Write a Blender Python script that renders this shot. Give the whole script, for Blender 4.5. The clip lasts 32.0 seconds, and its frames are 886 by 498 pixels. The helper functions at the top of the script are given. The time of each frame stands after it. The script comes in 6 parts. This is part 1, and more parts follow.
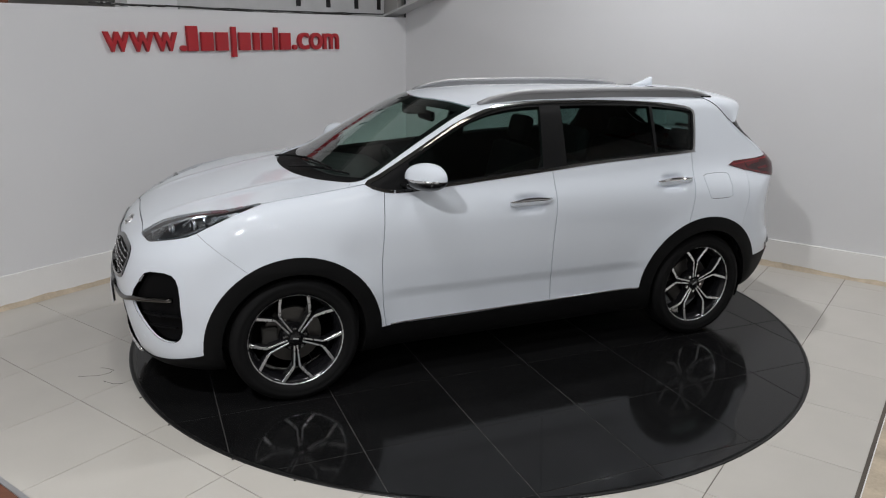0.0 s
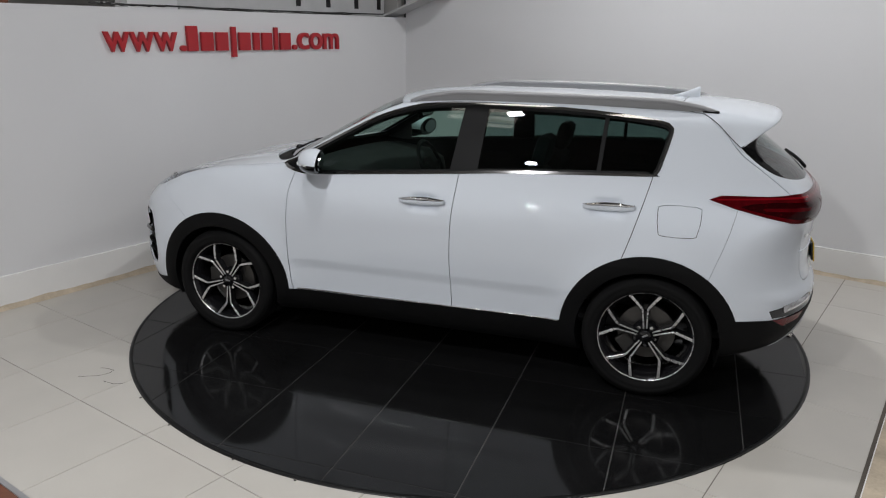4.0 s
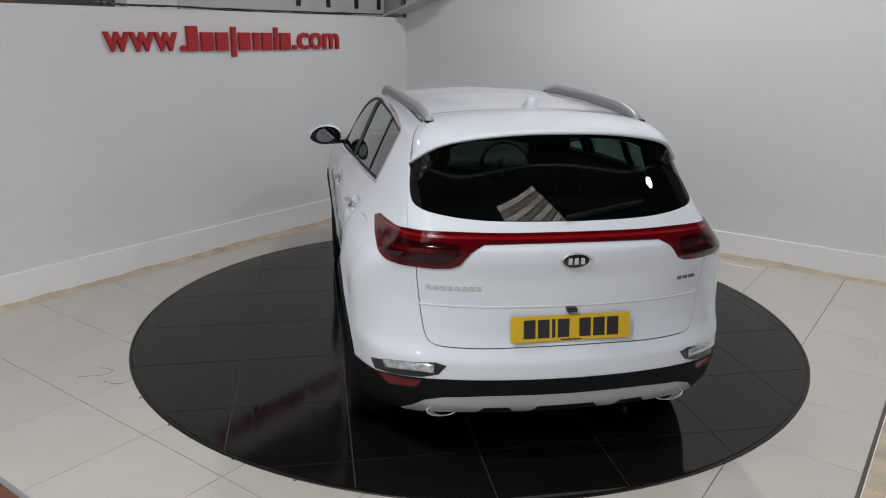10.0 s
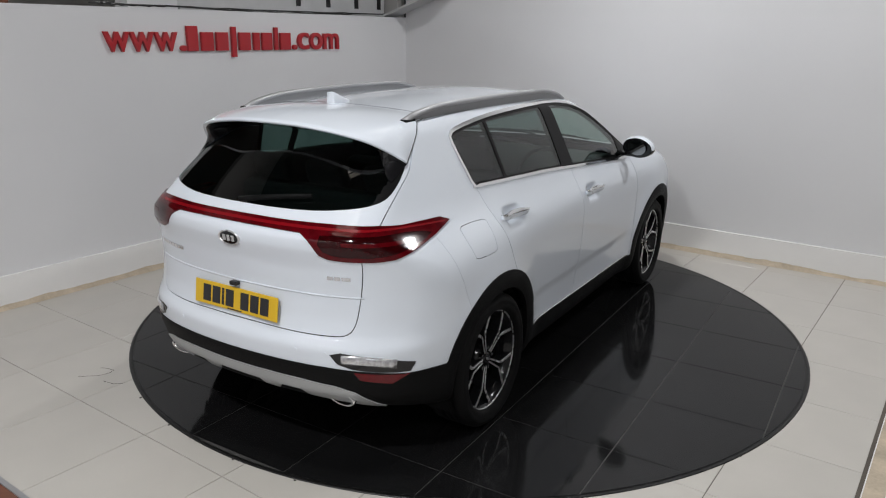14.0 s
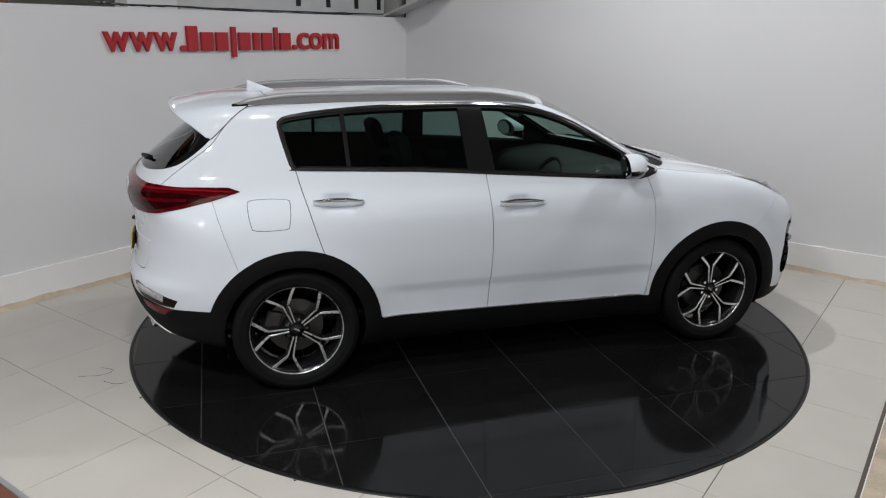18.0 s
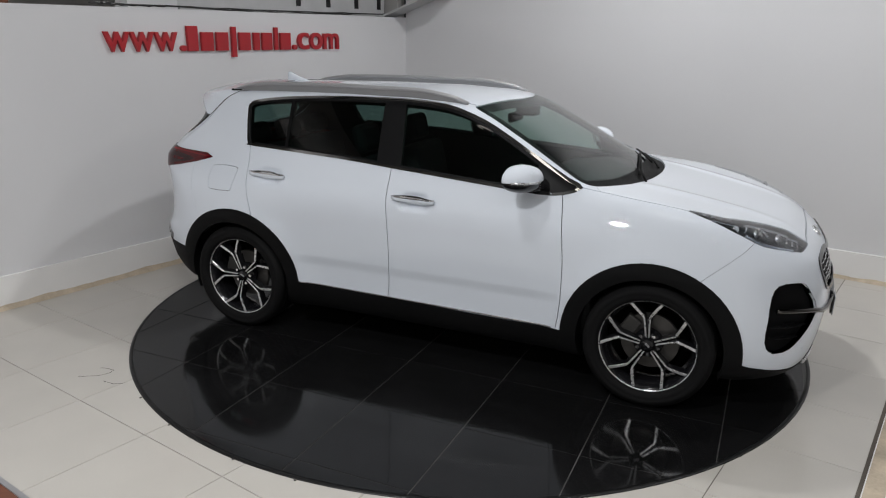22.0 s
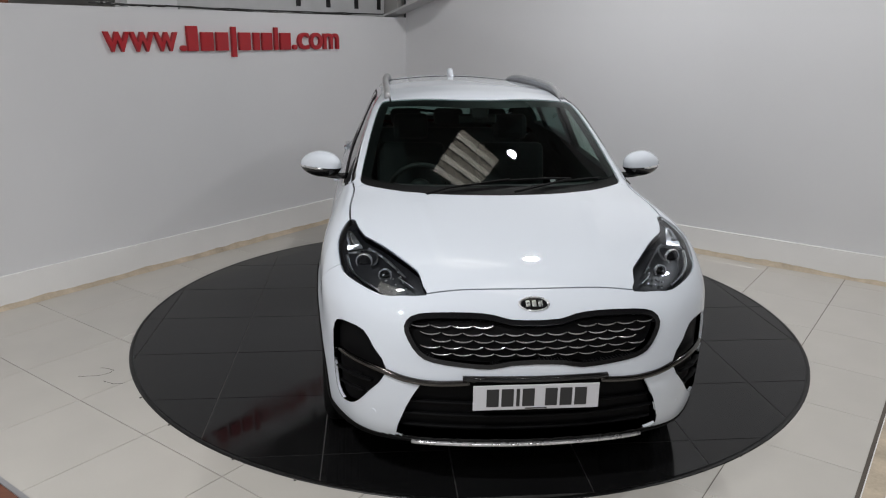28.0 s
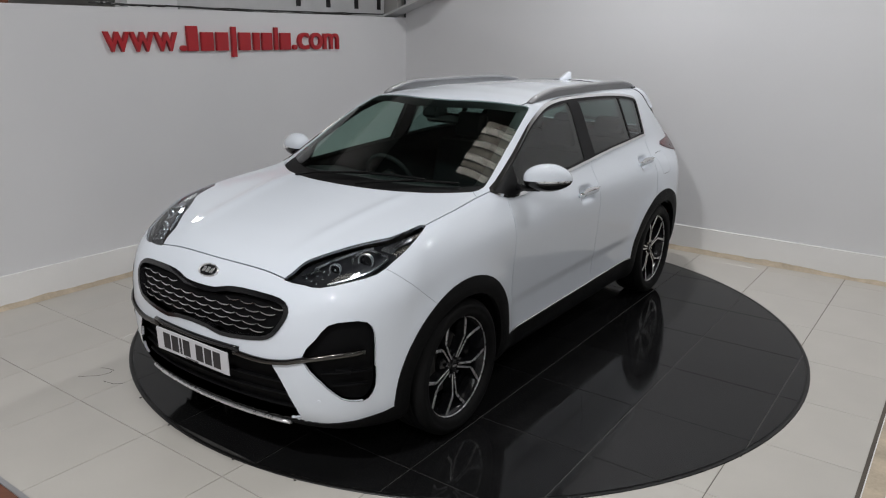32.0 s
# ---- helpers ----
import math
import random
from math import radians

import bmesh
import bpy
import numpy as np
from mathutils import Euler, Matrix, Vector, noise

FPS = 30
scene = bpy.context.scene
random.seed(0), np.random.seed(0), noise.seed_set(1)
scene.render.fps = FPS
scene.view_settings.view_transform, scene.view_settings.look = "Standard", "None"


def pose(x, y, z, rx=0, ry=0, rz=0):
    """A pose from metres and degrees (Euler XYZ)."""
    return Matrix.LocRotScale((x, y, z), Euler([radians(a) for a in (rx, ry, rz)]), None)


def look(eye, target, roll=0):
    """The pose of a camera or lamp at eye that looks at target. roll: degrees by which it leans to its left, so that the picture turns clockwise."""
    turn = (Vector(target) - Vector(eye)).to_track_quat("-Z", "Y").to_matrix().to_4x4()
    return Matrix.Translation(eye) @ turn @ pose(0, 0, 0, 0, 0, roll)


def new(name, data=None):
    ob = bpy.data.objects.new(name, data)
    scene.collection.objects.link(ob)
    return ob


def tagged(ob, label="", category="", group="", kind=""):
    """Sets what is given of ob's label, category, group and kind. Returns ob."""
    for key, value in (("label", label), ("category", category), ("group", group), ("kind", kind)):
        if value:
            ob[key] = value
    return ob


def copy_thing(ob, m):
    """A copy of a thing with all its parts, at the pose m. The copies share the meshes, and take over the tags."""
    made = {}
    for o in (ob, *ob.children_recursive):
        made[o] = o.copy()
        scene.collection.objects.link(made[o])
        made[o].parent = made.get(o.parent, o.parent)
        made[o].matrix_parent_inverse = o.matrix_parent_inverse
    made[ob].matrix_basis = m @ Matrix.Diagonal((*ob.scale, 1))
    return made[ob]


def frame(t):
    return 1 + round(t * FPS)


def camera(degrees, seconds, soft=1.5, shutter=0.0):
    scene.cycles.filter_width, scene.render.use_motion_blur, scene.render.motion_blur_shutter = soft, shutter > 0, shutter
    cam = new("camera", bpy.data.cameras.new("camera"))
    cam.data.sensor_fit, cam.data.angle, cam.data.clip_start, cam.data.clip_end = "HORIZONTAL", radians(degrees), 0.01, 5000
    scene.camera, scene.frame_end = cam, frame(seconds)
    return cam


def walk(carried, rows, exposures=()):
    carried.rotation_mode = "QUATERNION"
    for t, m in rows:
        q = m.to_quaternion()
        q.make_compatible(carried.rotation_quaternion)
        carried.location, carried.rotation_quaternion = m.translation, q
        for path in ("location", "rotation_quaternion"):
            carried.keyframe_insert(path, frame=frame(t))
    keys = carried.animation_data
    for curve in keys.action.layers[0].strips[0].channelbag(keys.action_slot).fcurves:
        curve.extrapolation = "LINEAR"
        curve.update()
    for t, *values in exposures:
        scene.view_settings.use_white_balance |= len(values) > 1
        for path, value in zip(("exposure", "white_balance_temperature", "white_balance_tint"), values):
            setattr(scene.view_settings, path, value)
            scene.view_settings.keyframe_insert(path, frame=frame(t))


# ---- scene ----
CLIP = 32.0
cam = camera(61.572, CLIP, soft=1.15)
EYE = (0.0, -5.0148, 1.9385)
AHEAD = (-0.16375, -0.21816, 0.53657)
STILL = look(EYE, AHEAD, 0.807)
walk(cam, [(0, STILL), (CLIP, STILL)], exposures=[(0, -0.42), (7, -0.52), (12, -0.45), (17, -0.38), (23, -0.42), (29, -0.49), (CLIP, -0.51)])


def heading(t):
    """Degrees by which the turntable has turned, the car's nose along +x at zero."""
    a = 2 * math.pi * t / 32
    return (204.164 - 10.248 * t + 0.297 * math.sin(a) + 0.339 * math.cos(a)
            - 0.162 * math.sin(2 * a) + 0.084 * math.cos(2 * a))


# directions of the tiled floor: U runs from the room's open side to the back wall, V to the right
GRID = radians(56.3)
U = Vector((math.cos(GRID), math.sin(GRID), 0))
V = Vector((math.sin(GRID), -math.cos(GRID), 0))


def uv(u, v, z=0.0):
    return U * u + V * v + Vector((0, 0, z))


# ---- light ----
world = bpy.data.worlds.new("hall")
scene.world = world
world.use_nodes = True
world.node_tree.nodes["Background"].inputs[0].default_value = (0.62, 0.66, 0.72, 1)
world.node_tree.nodes["Background"].inputs[1].default_value = 0.02


LAMP_COLOUR = (0.97, 0.975, 0.985)
ROOFLIGHT_POWER = 2.6
# x, y, drop below the roof, half size, watts, square
# last three are unseen additions: front light, space beyond the partition, small paint highlights
LAMPS = [(-0.96, -2.36, 0.35, 0.085, 36, True), (0.80, 0.68, 0.40, 0.07, 72, False), (3.25, -0.65, 0.40, 0.085, 60, False), (-1.6, -4.6, 0.4, 0.10, 172, False), (-3.4, 1.6, 0.3, 0.14, 40, False), (0.4, -6.6, 0.4, 0.09, 24, False)]
# strip lamps over the open side: x, y, length, watts, turn, drop below the roof
STRIPS = [(1.3, -5.7, 2.4, 62, 0, 0.42), (-4.0, -5.7, 2.6, 34, -33.7, 1.25)]

SIGN_LETTERS = [("w", -0.989, -0.781, 0.150), ("w", -0.777, -0.570, 0.150), ("w", -0.566, -0.356, 0.150), (".", -0.329, -0.275, 0.046),
                (".", 0.903, 0.954, 0.046), ("c", 0.968, 1.114, 0.156), ("o", 1.126, 1.292, 0.156), ("m", 1.310, 1.524, 0.152)]
# the name in the address: plain bars as wide and high as its letters
SIGN_BARS = [(-0.262, -0.160, 0.0, 0.20), (-0.124, -0.004, 0.0, 0.152), (0.030, 0.150, 0.0, 0.152), (0.190, 0.238, -0.055, 0.20), (0.272, 0.395, 0.0, 0.152), (0.432, 0.500, 0.0, 0.152),
             (0.532, 0.645, 0.0, 0.152), (0.678, 0.718, 0.0, 0.20), (0.748, 0.872, 0.0, 0.152)]

# ---- materials ----
def material(name, base, rough=0.5, metal=0.0, spread=0.06, scale=6.0, bump=0.0, bump_scale=120.0, rough_spread=0.08,
             coat=0.0, coat_rough=0.03, spec=0.5, per_piece=0.0, emit=None, emit_power=0.0):
    """A surface with variation at two scales (broad patches and grain) and fine relief."""
    m = bpy.data.materials.new(name)
    m.use_nodes = True
    n, l = m.node_tree.nodes, m.node_tree.links
    b = n["Principled BSDF"]
    b.inputs["Metallic"].default_value = metal
    b.inputs["Coat Weight"].default_value = coat
    b.inputs["Coat Roughness"].default_value = coat_rough
    b.inputs["Specular IOR Level"].default_value = spec
    if emit:
        b.inputs["Emission Color"].default_value = (*emit, 1)
        b.inputs["Emission Strength"].default_value = emit_power
    tc = n.new("ShaderNodeTexCoord")
    big = n.new("ShaderNodeTexNoise")
    big.inputs["Scale"].default_value, big.inputs["Detail"].default_value = scale, 4
    fine = n.new("ShaderNodeTexNoise")
    fine.inputs["Scale"].default_value, fine.inputs["Detail"].default_value = bump_scale, 3
    for t in (big, fine):
        l.new(tc.outputs["Object"], t.inputs["Vector"])
    mixv = n.new("ShaderNodeMath")
    mixv.operation = "MULTIPLY_ADD"
    l.new(fine.outputs["Fac"], mixv.inputs[0])
    mixv.inputs[1].default_value = 0.35
    l.new(big.outputs["Fac"], mixv.inputs[2])
    fac = mixv.outputs[0]
    if per_piece:
        info = n.new("ShaderNodeObjectInfo")
        add = n.new("ShaderNodeMath")
        add.operation = "MULTIPLY_ADD"
        l.new(info.outputs["Random"], add.inputs[0])
        add.inputs[1].default_value = per_piece
        l.new(fac, add.inputs[2])
        fac = add.outputs[0]
    ramp = n.new("ShaderNodeMapRange")
    ramp.inputs["From Min"].default_value, ramp.inputs["From Max"].default_value = 0.3, 1.05
    ramp.inputs["To Min"].default_value, ramp.inputs["To Max"].default_value = 1 - spread, 1 + spread
    l.new(fac, ramp.inputs["Value"])
    col = n.new("ShaderNodeVectorMath")
    col.operation = "SCALE"
    col.inputs[0].default_value = base[:3]
    l.new(ramp.outputs[0], col.inputs["Scale"])
    l.new(col.outputs[0], b.inputs["Base Color"])
    rr = n.new("ShaderNodeMapRange")
    rr.inputs["From Min"].default_value, rr.inputs["From Max"].default_value = 0.3, 0.7
    rr.inputs["To Min"].default_value = max(0.0, rough - rough_spread * rough)
    rr.inputs["To Max"].default_value = min(1.0, rough + rough_spread * rough)
    l.new(big.outputs["Fac"], rr.inputs["Value"])
    l.new(rr.outputs[0], b.inputs["Roughness"])
    if bump:
        bp = n.new("ShaderNodeBump")
        bp.inputs["Strength"].default_value = bump
        bp.inputs["Distance"].default_value = 0.002
        l.new(fine.outputs["Fac"], bp.inputs["Height"])
        l.new(bp.outputs[0], b.inputs["Normal"])
    return m


def glass(name, tint, rough=0.0):
    """Tinted pane: clear glass that reflects at grazing angles."""
    m = bpy.data.materials.new(name)
    m.use_nodes = True
    n, l = m.node_tree.nodes, m.node_tree.links
    n.remove(n["Principled BSDF"])
    out = n["Material Output"]
    tr = n.new("ShaderNodeBsdfTransparent")
    tr.inputs[0].default_value = (*tint, 1)
    gl = n.new("ShaderNodeBsdfGlossy")
    gl.inputs["Color"].default_value = (1, 1, 1, 1)
    gl.inputs["Roughness"].default_value = rough
    # both faces of the pane reflect: about 7 percent head on, all at a glance
    facing = n.new("ShaderNodeLayerWeight")
    facing.inputs["Blend"].default_value = 0.5
    steep = n.new("ShaderNodeMath")
    steep.operation = "POWER"
    l.new(facing.outputs["Facing"], steep.inputs[0])
    steep.inputs[1].default_value = 5.0
    fr = n.new("ShaderNodeMath")
    fr.operation = "MULTIPLY_ADD"
    l.new(steep.outputs[0], fr.inputs[0])
    fr.inputs[1].default_value, fr.inputs[2].default_value = 0.93, 0.06
    mx = n.new("ShaderNodeMixShader")
    l.new(fr.outputs[0], mx.inputs[0])
    l.new(tr.outputs[0], mx.inputs[1])
    l.new(gl.outputs[0], mx.inputs[2])
    l.new(mx.outputs[0], out.inputs["Surface"])
    return m


WALL = material("wall_paint", (0.72, 0.72, 0.735), 0.6, spread=0.03, scale=1.2, bump=0.08, bump_scale=260)
SKIRT = material("skirting_paint", (0.83, 0.82, 0.81), 0.45, spread=0.04, scale=3, bump=0.1)
STAIN = material("old_adhesive", (0.50, 0.42, 0.32), 0.8, spread=0.35, scale=7, bump=0.4, bump_scale=60)
TILE = material("cream_tile", (0.52, 0.495, 0.455), 0.20, spread=0.05, scale=2.5, per_piece=0.25, bump=0.02)
GROUT = material("dark_grout", (0.10, 0.085, 0.07), 0.9, spread=0.3, bump=0.5)
BLACK_TILE = material("black_tile", (0.007, 0.007, 0.0073), 0.085, spread=0.3, scale=3, rough_spread=0.5, per_piece=0.3, spec=0.22)
BLACK_GROUT = material("grey_grout", (0.055, 0.054, 0.052), 0.5, spread=0.5, scale=9)
STEEL_EDGE = material("dark_steel_rim", (0.02, 0.02, 0.02), 0.4, 0.6)
RED = material("red_acrylic", (0.42, 0.012, 0.02), 0.35, spread=0.08)
WOOD = material("dark_red_wood", (0.16, 0.055, 0.028), 0.35, spread=0.5, scale=4)
CONCRETE = material("hall_wall", (0.42, 0.41, 0.40), 0.8, spread=0.15, scale=2, bump=0.2)
ROOF_SHEET = material("roof_sheet", (0.07, 0.066, 0.06), 0.7, spread=0.3, scale=2)
BEAM = material("painted_beam", (0.55, 0.55, 0.56), 0.6, spread=0.1)
PAINT = material("white_car_paint", (0.705, 0.748, 0.812), 0.62, spread=0.01, scale=2, coat=1.0, coat_rough=0.015, spec=0.2)
BLACK_TRIM = material("black_textured_plastic", (0.005, 0.005, 0.0053), 0.6, spread=0.2, spec=0.12, bump=0.25, bump_scale=700)
GLOSS_BLACK = material("gloss_black_plastic", (0.008, 0.008, 0.009), 0.08, spread=0.1)
TYRE = material("tyre_rubber", (0.006, 0.006, 0.0063), 0.7, spread=0.25, scale=20, bump=0.3, bump_scale=300, spec=0.15)
CHROME = material("chrome", (0.75, 0.75, 0.76), 0.08, 1.0, spread=0.03)
SILVER = material("satin_silver", (0.36, 0.36, 0.37), 0.48, 0.4, spread=0.05)
RAIL_GREY = material("rail_grey", (0.24, 0.24, 0.245), 0.45, 0.3, spread=0.06)
MIRROR = material("mirror_glass", (0.30, 0.31, 0.32), 0.02, 1.0, spread=0.02)
SATIN_BLACK = material("satin_black_film", (0.006, 0.006, 0.0065), 0.45, spread=0.1, spec=0.12)
MACHINED = material("machined_alloy", (0.74, 0.74, 0.75), 0.28, 0.85, spread=0.06, scale=40)
DARK_ALLOY = material("dark_grey_alloy", (0.014, 0.014, 0.016), 0.18, 0.3, spread=0.1)
SCREEN_GLASS = glass("windscreen_glass", (0.60, 0.72, 0.68))
SIDE_GLASS = glass("side_glass", (0.58, 0.72, 0.67))
DARK_GLASS = glass("privacy_glass", (0.27, 0.37, 0.35))
# ---- mesh helpers ----
def mesh_object(name, bm, mat, parent=None, smooth=False, label=""):
    me = bpy.data.meshes.new(name)
    bm.normal_update()
    bm.to_mesh(me)
    bm.free()
    for x in (mat if isinstance(mat, (list, tuple)) else [mat]):
        me.materials.append(x)
    if smooth:
        me.shade_smooth()
    ob = new(name, me)
    if parent is not None:
        ob.parent = parent
    if label:
        ob["label"] = label
    return ob


def part(name, bm, mat, parent, label="", smooth=False):
    return mesh_object(name, bm, mat, parent, smooth, label)


def box(bm, lo, hi, bevel=0.0, m=None):
    """An axis-aligned box from lo to hi, its edges bevelled."""
    r = bmesh.ops.create_cube(bm, size=1.0)
    vs = r["verts"]
    for v in vs:
        v.co = Vector(((lo[i] + hi[i]) / 2 + v.co[i] * (hi[i] - lo[i]) for i in range(3)))
    if bevel:
        es = list({e for v in vs for e in v.link_edges})
        r2 = bmesh.ops.bevel(bm, geom=es, offset=bevel, segments=2, affect="EDGES", profile=0.5)
        vs = list({v for f in r2["faces"] for v in f.verts} | {v for v in vs if v.is_valid})
    if m is not None:
        bmesh.ops.transform(bm, matrix=m, verts=vs)
    return vs


def room_box(name, lo, hi, mat, bevel=0.0, parent=None):
    """A box in the floor's own directions (u, v, z)."""
    bm = bmesh.new()
    vs = box(bm, lo, hi, bevel)
    for v in vs:
        v.co = uv(v.co.x, v.co.y, v.co.z)
    bmesh.ops.recalc_face_normals(bm, faces=bm.faces)
    return mesh_object(name, bm, mat, parent)


# ---- the room ----
DISC_R = 2.246
LEFT_V, BACK_U, FRONT_U = -2.64, 2.62, -2.96
PARTITION_Z = 2.085
tagged(room_box("wall_left", (-6.5, LEFT_V - 0.14, 0), (BACK_U + 0.16, LEFT_V - 0.02, PARTITION_Z), WALL),
       "white painted low partition wall carrying the red sign", "wall", kind="structure")
tagged(room_box("wall_back", (BACK_U + 0.02, LEFT_V - 0.02, 0), (BACK_U + 0.14, 6.5, 4.6), WALL),
       "tall plain white painted wall behind the turntable", "wall", kind="structure")



def tile_mesh(name, w, d, t, mat, bevel=0.0015):
    """A tile w by d, its top at zero, with a small arris."""
    bm = bmesh.new()
    x, y = w / 2, d / 2
    lo = [bm.verts.new(p) for p in ((-x, -y, -t), (x, -y, -t), (x, y, -t), (-x, y, -t))]
    md = [bm.verts.new(p) for p in ((-x, -y, -bevel), (x, -y, -bevel), (x, y, -bevel), (-x, y, -bevel))]
    b = bevel
    hi = [bm.verts.new(p) for p in ((-x + b, -y + b, 0), (x - b, -y + b, 0), (x - b, y - b, 0), (-x + b, y - b, 0))]
    for p, q in ((lo, md), (md, hi)):
        for i in range(4):
            bm.faces.new([p[i], p[(i + 1) % 4], q[(i + 1) % 4], q[i]])
    bm.faces.new(hi)
    bmesh.ops.recalc_face_normals(bm, faces=bm.faces)
    me = bpy.data.meshes.new(name)
    bm.to_mesh(me)
    bm.free()
    me.materials.append(mat)
    return me


FLOOR_TOP = -0.006
bm = bmesh.new()
box(bm, (-14, -14, -0.3), (14, 14, FLOOR_TOP - 0.004))
floor = tagged(mesh_object("floor", bm, GROUT), "floor of square cream tiles with thin dark joints", "floor", kind="structure")
joints_u = [-2.96 + 0.6 * k for k in range(10)] + [BACK_U]
joints_v = [LEFT_V] + [-2.13 + 0.6 * k for k in range(8)] + [2.612]
tile_kinds = {}
for u0, u1 in zip(joints_u, joints_u[1:]):
    for v0, v1 in zip(joints_v, joints_v[1:]):
        corners = [uv(u, v).length for u in (u0, u1) for v in (v0, v1)]
        if max(corners) < DISC_R - 0.02:
            continue
        size = (round(u1 - u0 - 0.0035, 4), round(v1 - v0 - 0.0035, 4))
        if size not in tile_kinds:
            tile_kinds[size] = tile_mesh("floor_tile", *size, 0.008, TILE)
        ob = new("floor_tile", tile_kinds[size])
        ob.parent = floor
        ob.matrix_basis = Matrix.Translation(uv((u0 + u1) / 2, (v0 + v1) / 2, FLOOR_TOP)) @ pose(0, 0, 0, 0, 0, math.degrees(GRID)) @ Matrix.Diagonal((1, -1, 1, 1))

# hairline cracks in two tiles
CRACK = material("crack_dirt", (0.03, 0.026, 0.022), 0.9)


def crack(pts):
    bm = bmesh.new()
    line = rounded_line(pts)
    rows = []
    for i, p in enumerate(line):
        t = Vector(line[min(i + 1, len(line) - 1)]) - Vector(line[max(i - 1, 0)])
        s = Vector((-t.y, t.x)).normalized() * (0.0022 + 0.0014 * noise.noise((i * 0.7, 3.1, 0)))
        jit = Vector((noise.noise((i * 1.3, 0.2, 0)), noise.noise((i * 1.3, 5.2, 0)))) * 0.006
        p = Vector(p) + jit
        rows.append([bm.verts.new((p.x - s.x, p.y - s.y, FLOOR_TOP + 0.0008)), bm.verts.new((p.x + s.x, p.y + s.y, FLOOR_TOP + 0.0008))])
    for a, b in zip(rows, rows[1:]):
        bm.faces.new([a[0], a[1], b[1], b[0]])
    bmesh.ops.recalc_face_normals(bm, faces=bm.faces)
    part("floor_crack", bm, CRACK, floor, "thin dark crack in a tile")


def rounded_line(pts, steps=6):
    out = []
    for a, b in zip(pts, pts[1:]):
        out += [tuple(x + (y - x) * k / steps for x, y in zip(a, b)) for k in range(steps)]
    return out + [pts[-1]]


crack([(-2.235, -1.172), (-2.19, -1.165), (-2.12, -1.152), (-2.075, -1.115), (-2.07, -1.075), (-2.11, -1.060), (-2.16, -1.050)])
crack([(-2.06, -1.22), (-1.99, -1.25), (-1.93, -1.235)])
crack([(-1.90, -1.20), (-1.85, -1.18)])

# wooden boards on the open side, with a metal edge
tagged(room_box("hall_floor", (-7.5, -8.0, -0.05), (FRONT_U - 0.03, 8.0, -0.002), CONCRETE), "plain grey concrete floor of the hall", "floor", kind="structure")
tagged(room_box("wooden_floor", (-3.62, -3.0, -0.04), (FRONT_U - 0.03, 0.35, 0.004), WOOD), "dark red-brown wooden floor beyond the tiles", "floor", kind="structure")
tagged(room_box("trim_edge", (FRONT_U - 0.028, -2.62, -0.03), (FRONT_U - 0.003, 2.6, 0.007), SILVER, 0.002), "thin metal edge strip between tiles and wood", "edge strip", kind="structure")
# low kerb
tagged(room_box("kerb", (-2.94, 2.630, -0.02), (BACK_U, 3.6, 0.012), SKIRT, 0.003), "low white kerb with a stained edge", "kerb", kind="structure")
# unseen wall, added to close off the hall round its light
tagged(room_box("wall_unseen_right", (-7.5, 6.4, 0), (BACK_U, 6.52, 4.6), CONCRETE), "grey hall wall", "wall", kind="structure")


def stained_strip(name, start, end, out, height, depth, parent_label):
    """A lumpy line of old adhesive along the foot of a wall."""
    bm = bmesh.new()
    a, b, o = Vector(start), Vector(end), Vector(out)
    n = int((b - a).length / 0.03)
    rows = []
    for i in range(n + 1):
        p = a + (b - a) * i / n
        k = 0.55 + 0.9 * noise.noise(p * 1.7) + 0.5 * noise.noise(p * 6.0) + 0.25 * noise.noise(p * 17.0)
        h, d = height * max(0.15, 0.75 + 0.5 * k), depth * max(0.2, 0.8 + 0.4 * k)
        rows.append([bm.verts.new(p + o * d * s + Vector((0, 0, FLOOR_TOP + h * t))) for s, t in ((0.02, 1.0), (0.22, 0.75), (0.55, 0.32), (1.0, 0.02))])
    for r, q in zip(rows, rows[1:]):
        for j in range(3):
            bm.faces.new([r[j], r[j + 1], q[j + 1], q[j]])
    bmesh.ops.recalc_face_normals(bm, faces=bm.faces)
    tagged(mesh_object(name, bm, STAIN, smooth=True), parent_label, "adhesive line", kind="structure")


tagged(room_box("baseboard_left", (-2.96, LEFT_V - 0.02, FLOOR_TOP), (BACK_U, LEFT_V, 0.236), SKIRT, 0.003), "tall white baseboard along the low partition", "baseboard", kind="structure")
tagged(room_box("baseboard_back", (BACK_U, LEFT_V, FLOOR_TOP), (BACK_U + 0.02, 6.0, 0.230), SKIRT, 0.003), "tall white baseboard along the back wall", "baseboard", kind="structure")
stained_strip("trim_adhesive", uv(-2.9, LEFT_V), uv(BACK_U, LEFT_V), V, 0.034, 0.030, "brown stained adhesive line at the foot of the wall")
stained_strip("trim_adhesive", uv(BACK_U, LEFT_V), uv(BACK_U, 4.0), -U, 0.034, 0.030, "brown stained adhesive line at the foot of the wall")
stained_strip("trim_adhesive", uv(-2.9, 2.634, 0.0185), uv(BACK_U, 2.634, 0.0185), V, 0.004, 0.075, "brown stained line on the kerb")

# ---- hall above and behind ----
tagged(room_box("wall_far_left", (-7.5, -6.6, 0), (BACK_U + 0.16, -6.48, 4.6), CONCRETE), "grey hall wall beyond the partition", "wall", kind="structure")
# another unseen wall, added so the hall is enclosed behind the viewer
tagged(room_box("wall_unseen_front", (-7.62, -6.6, 0), (-7.5, 6.52, 4.6), CONCRETE), "unseen grey hall wall added behind the viewer", "wall", kind="structure")
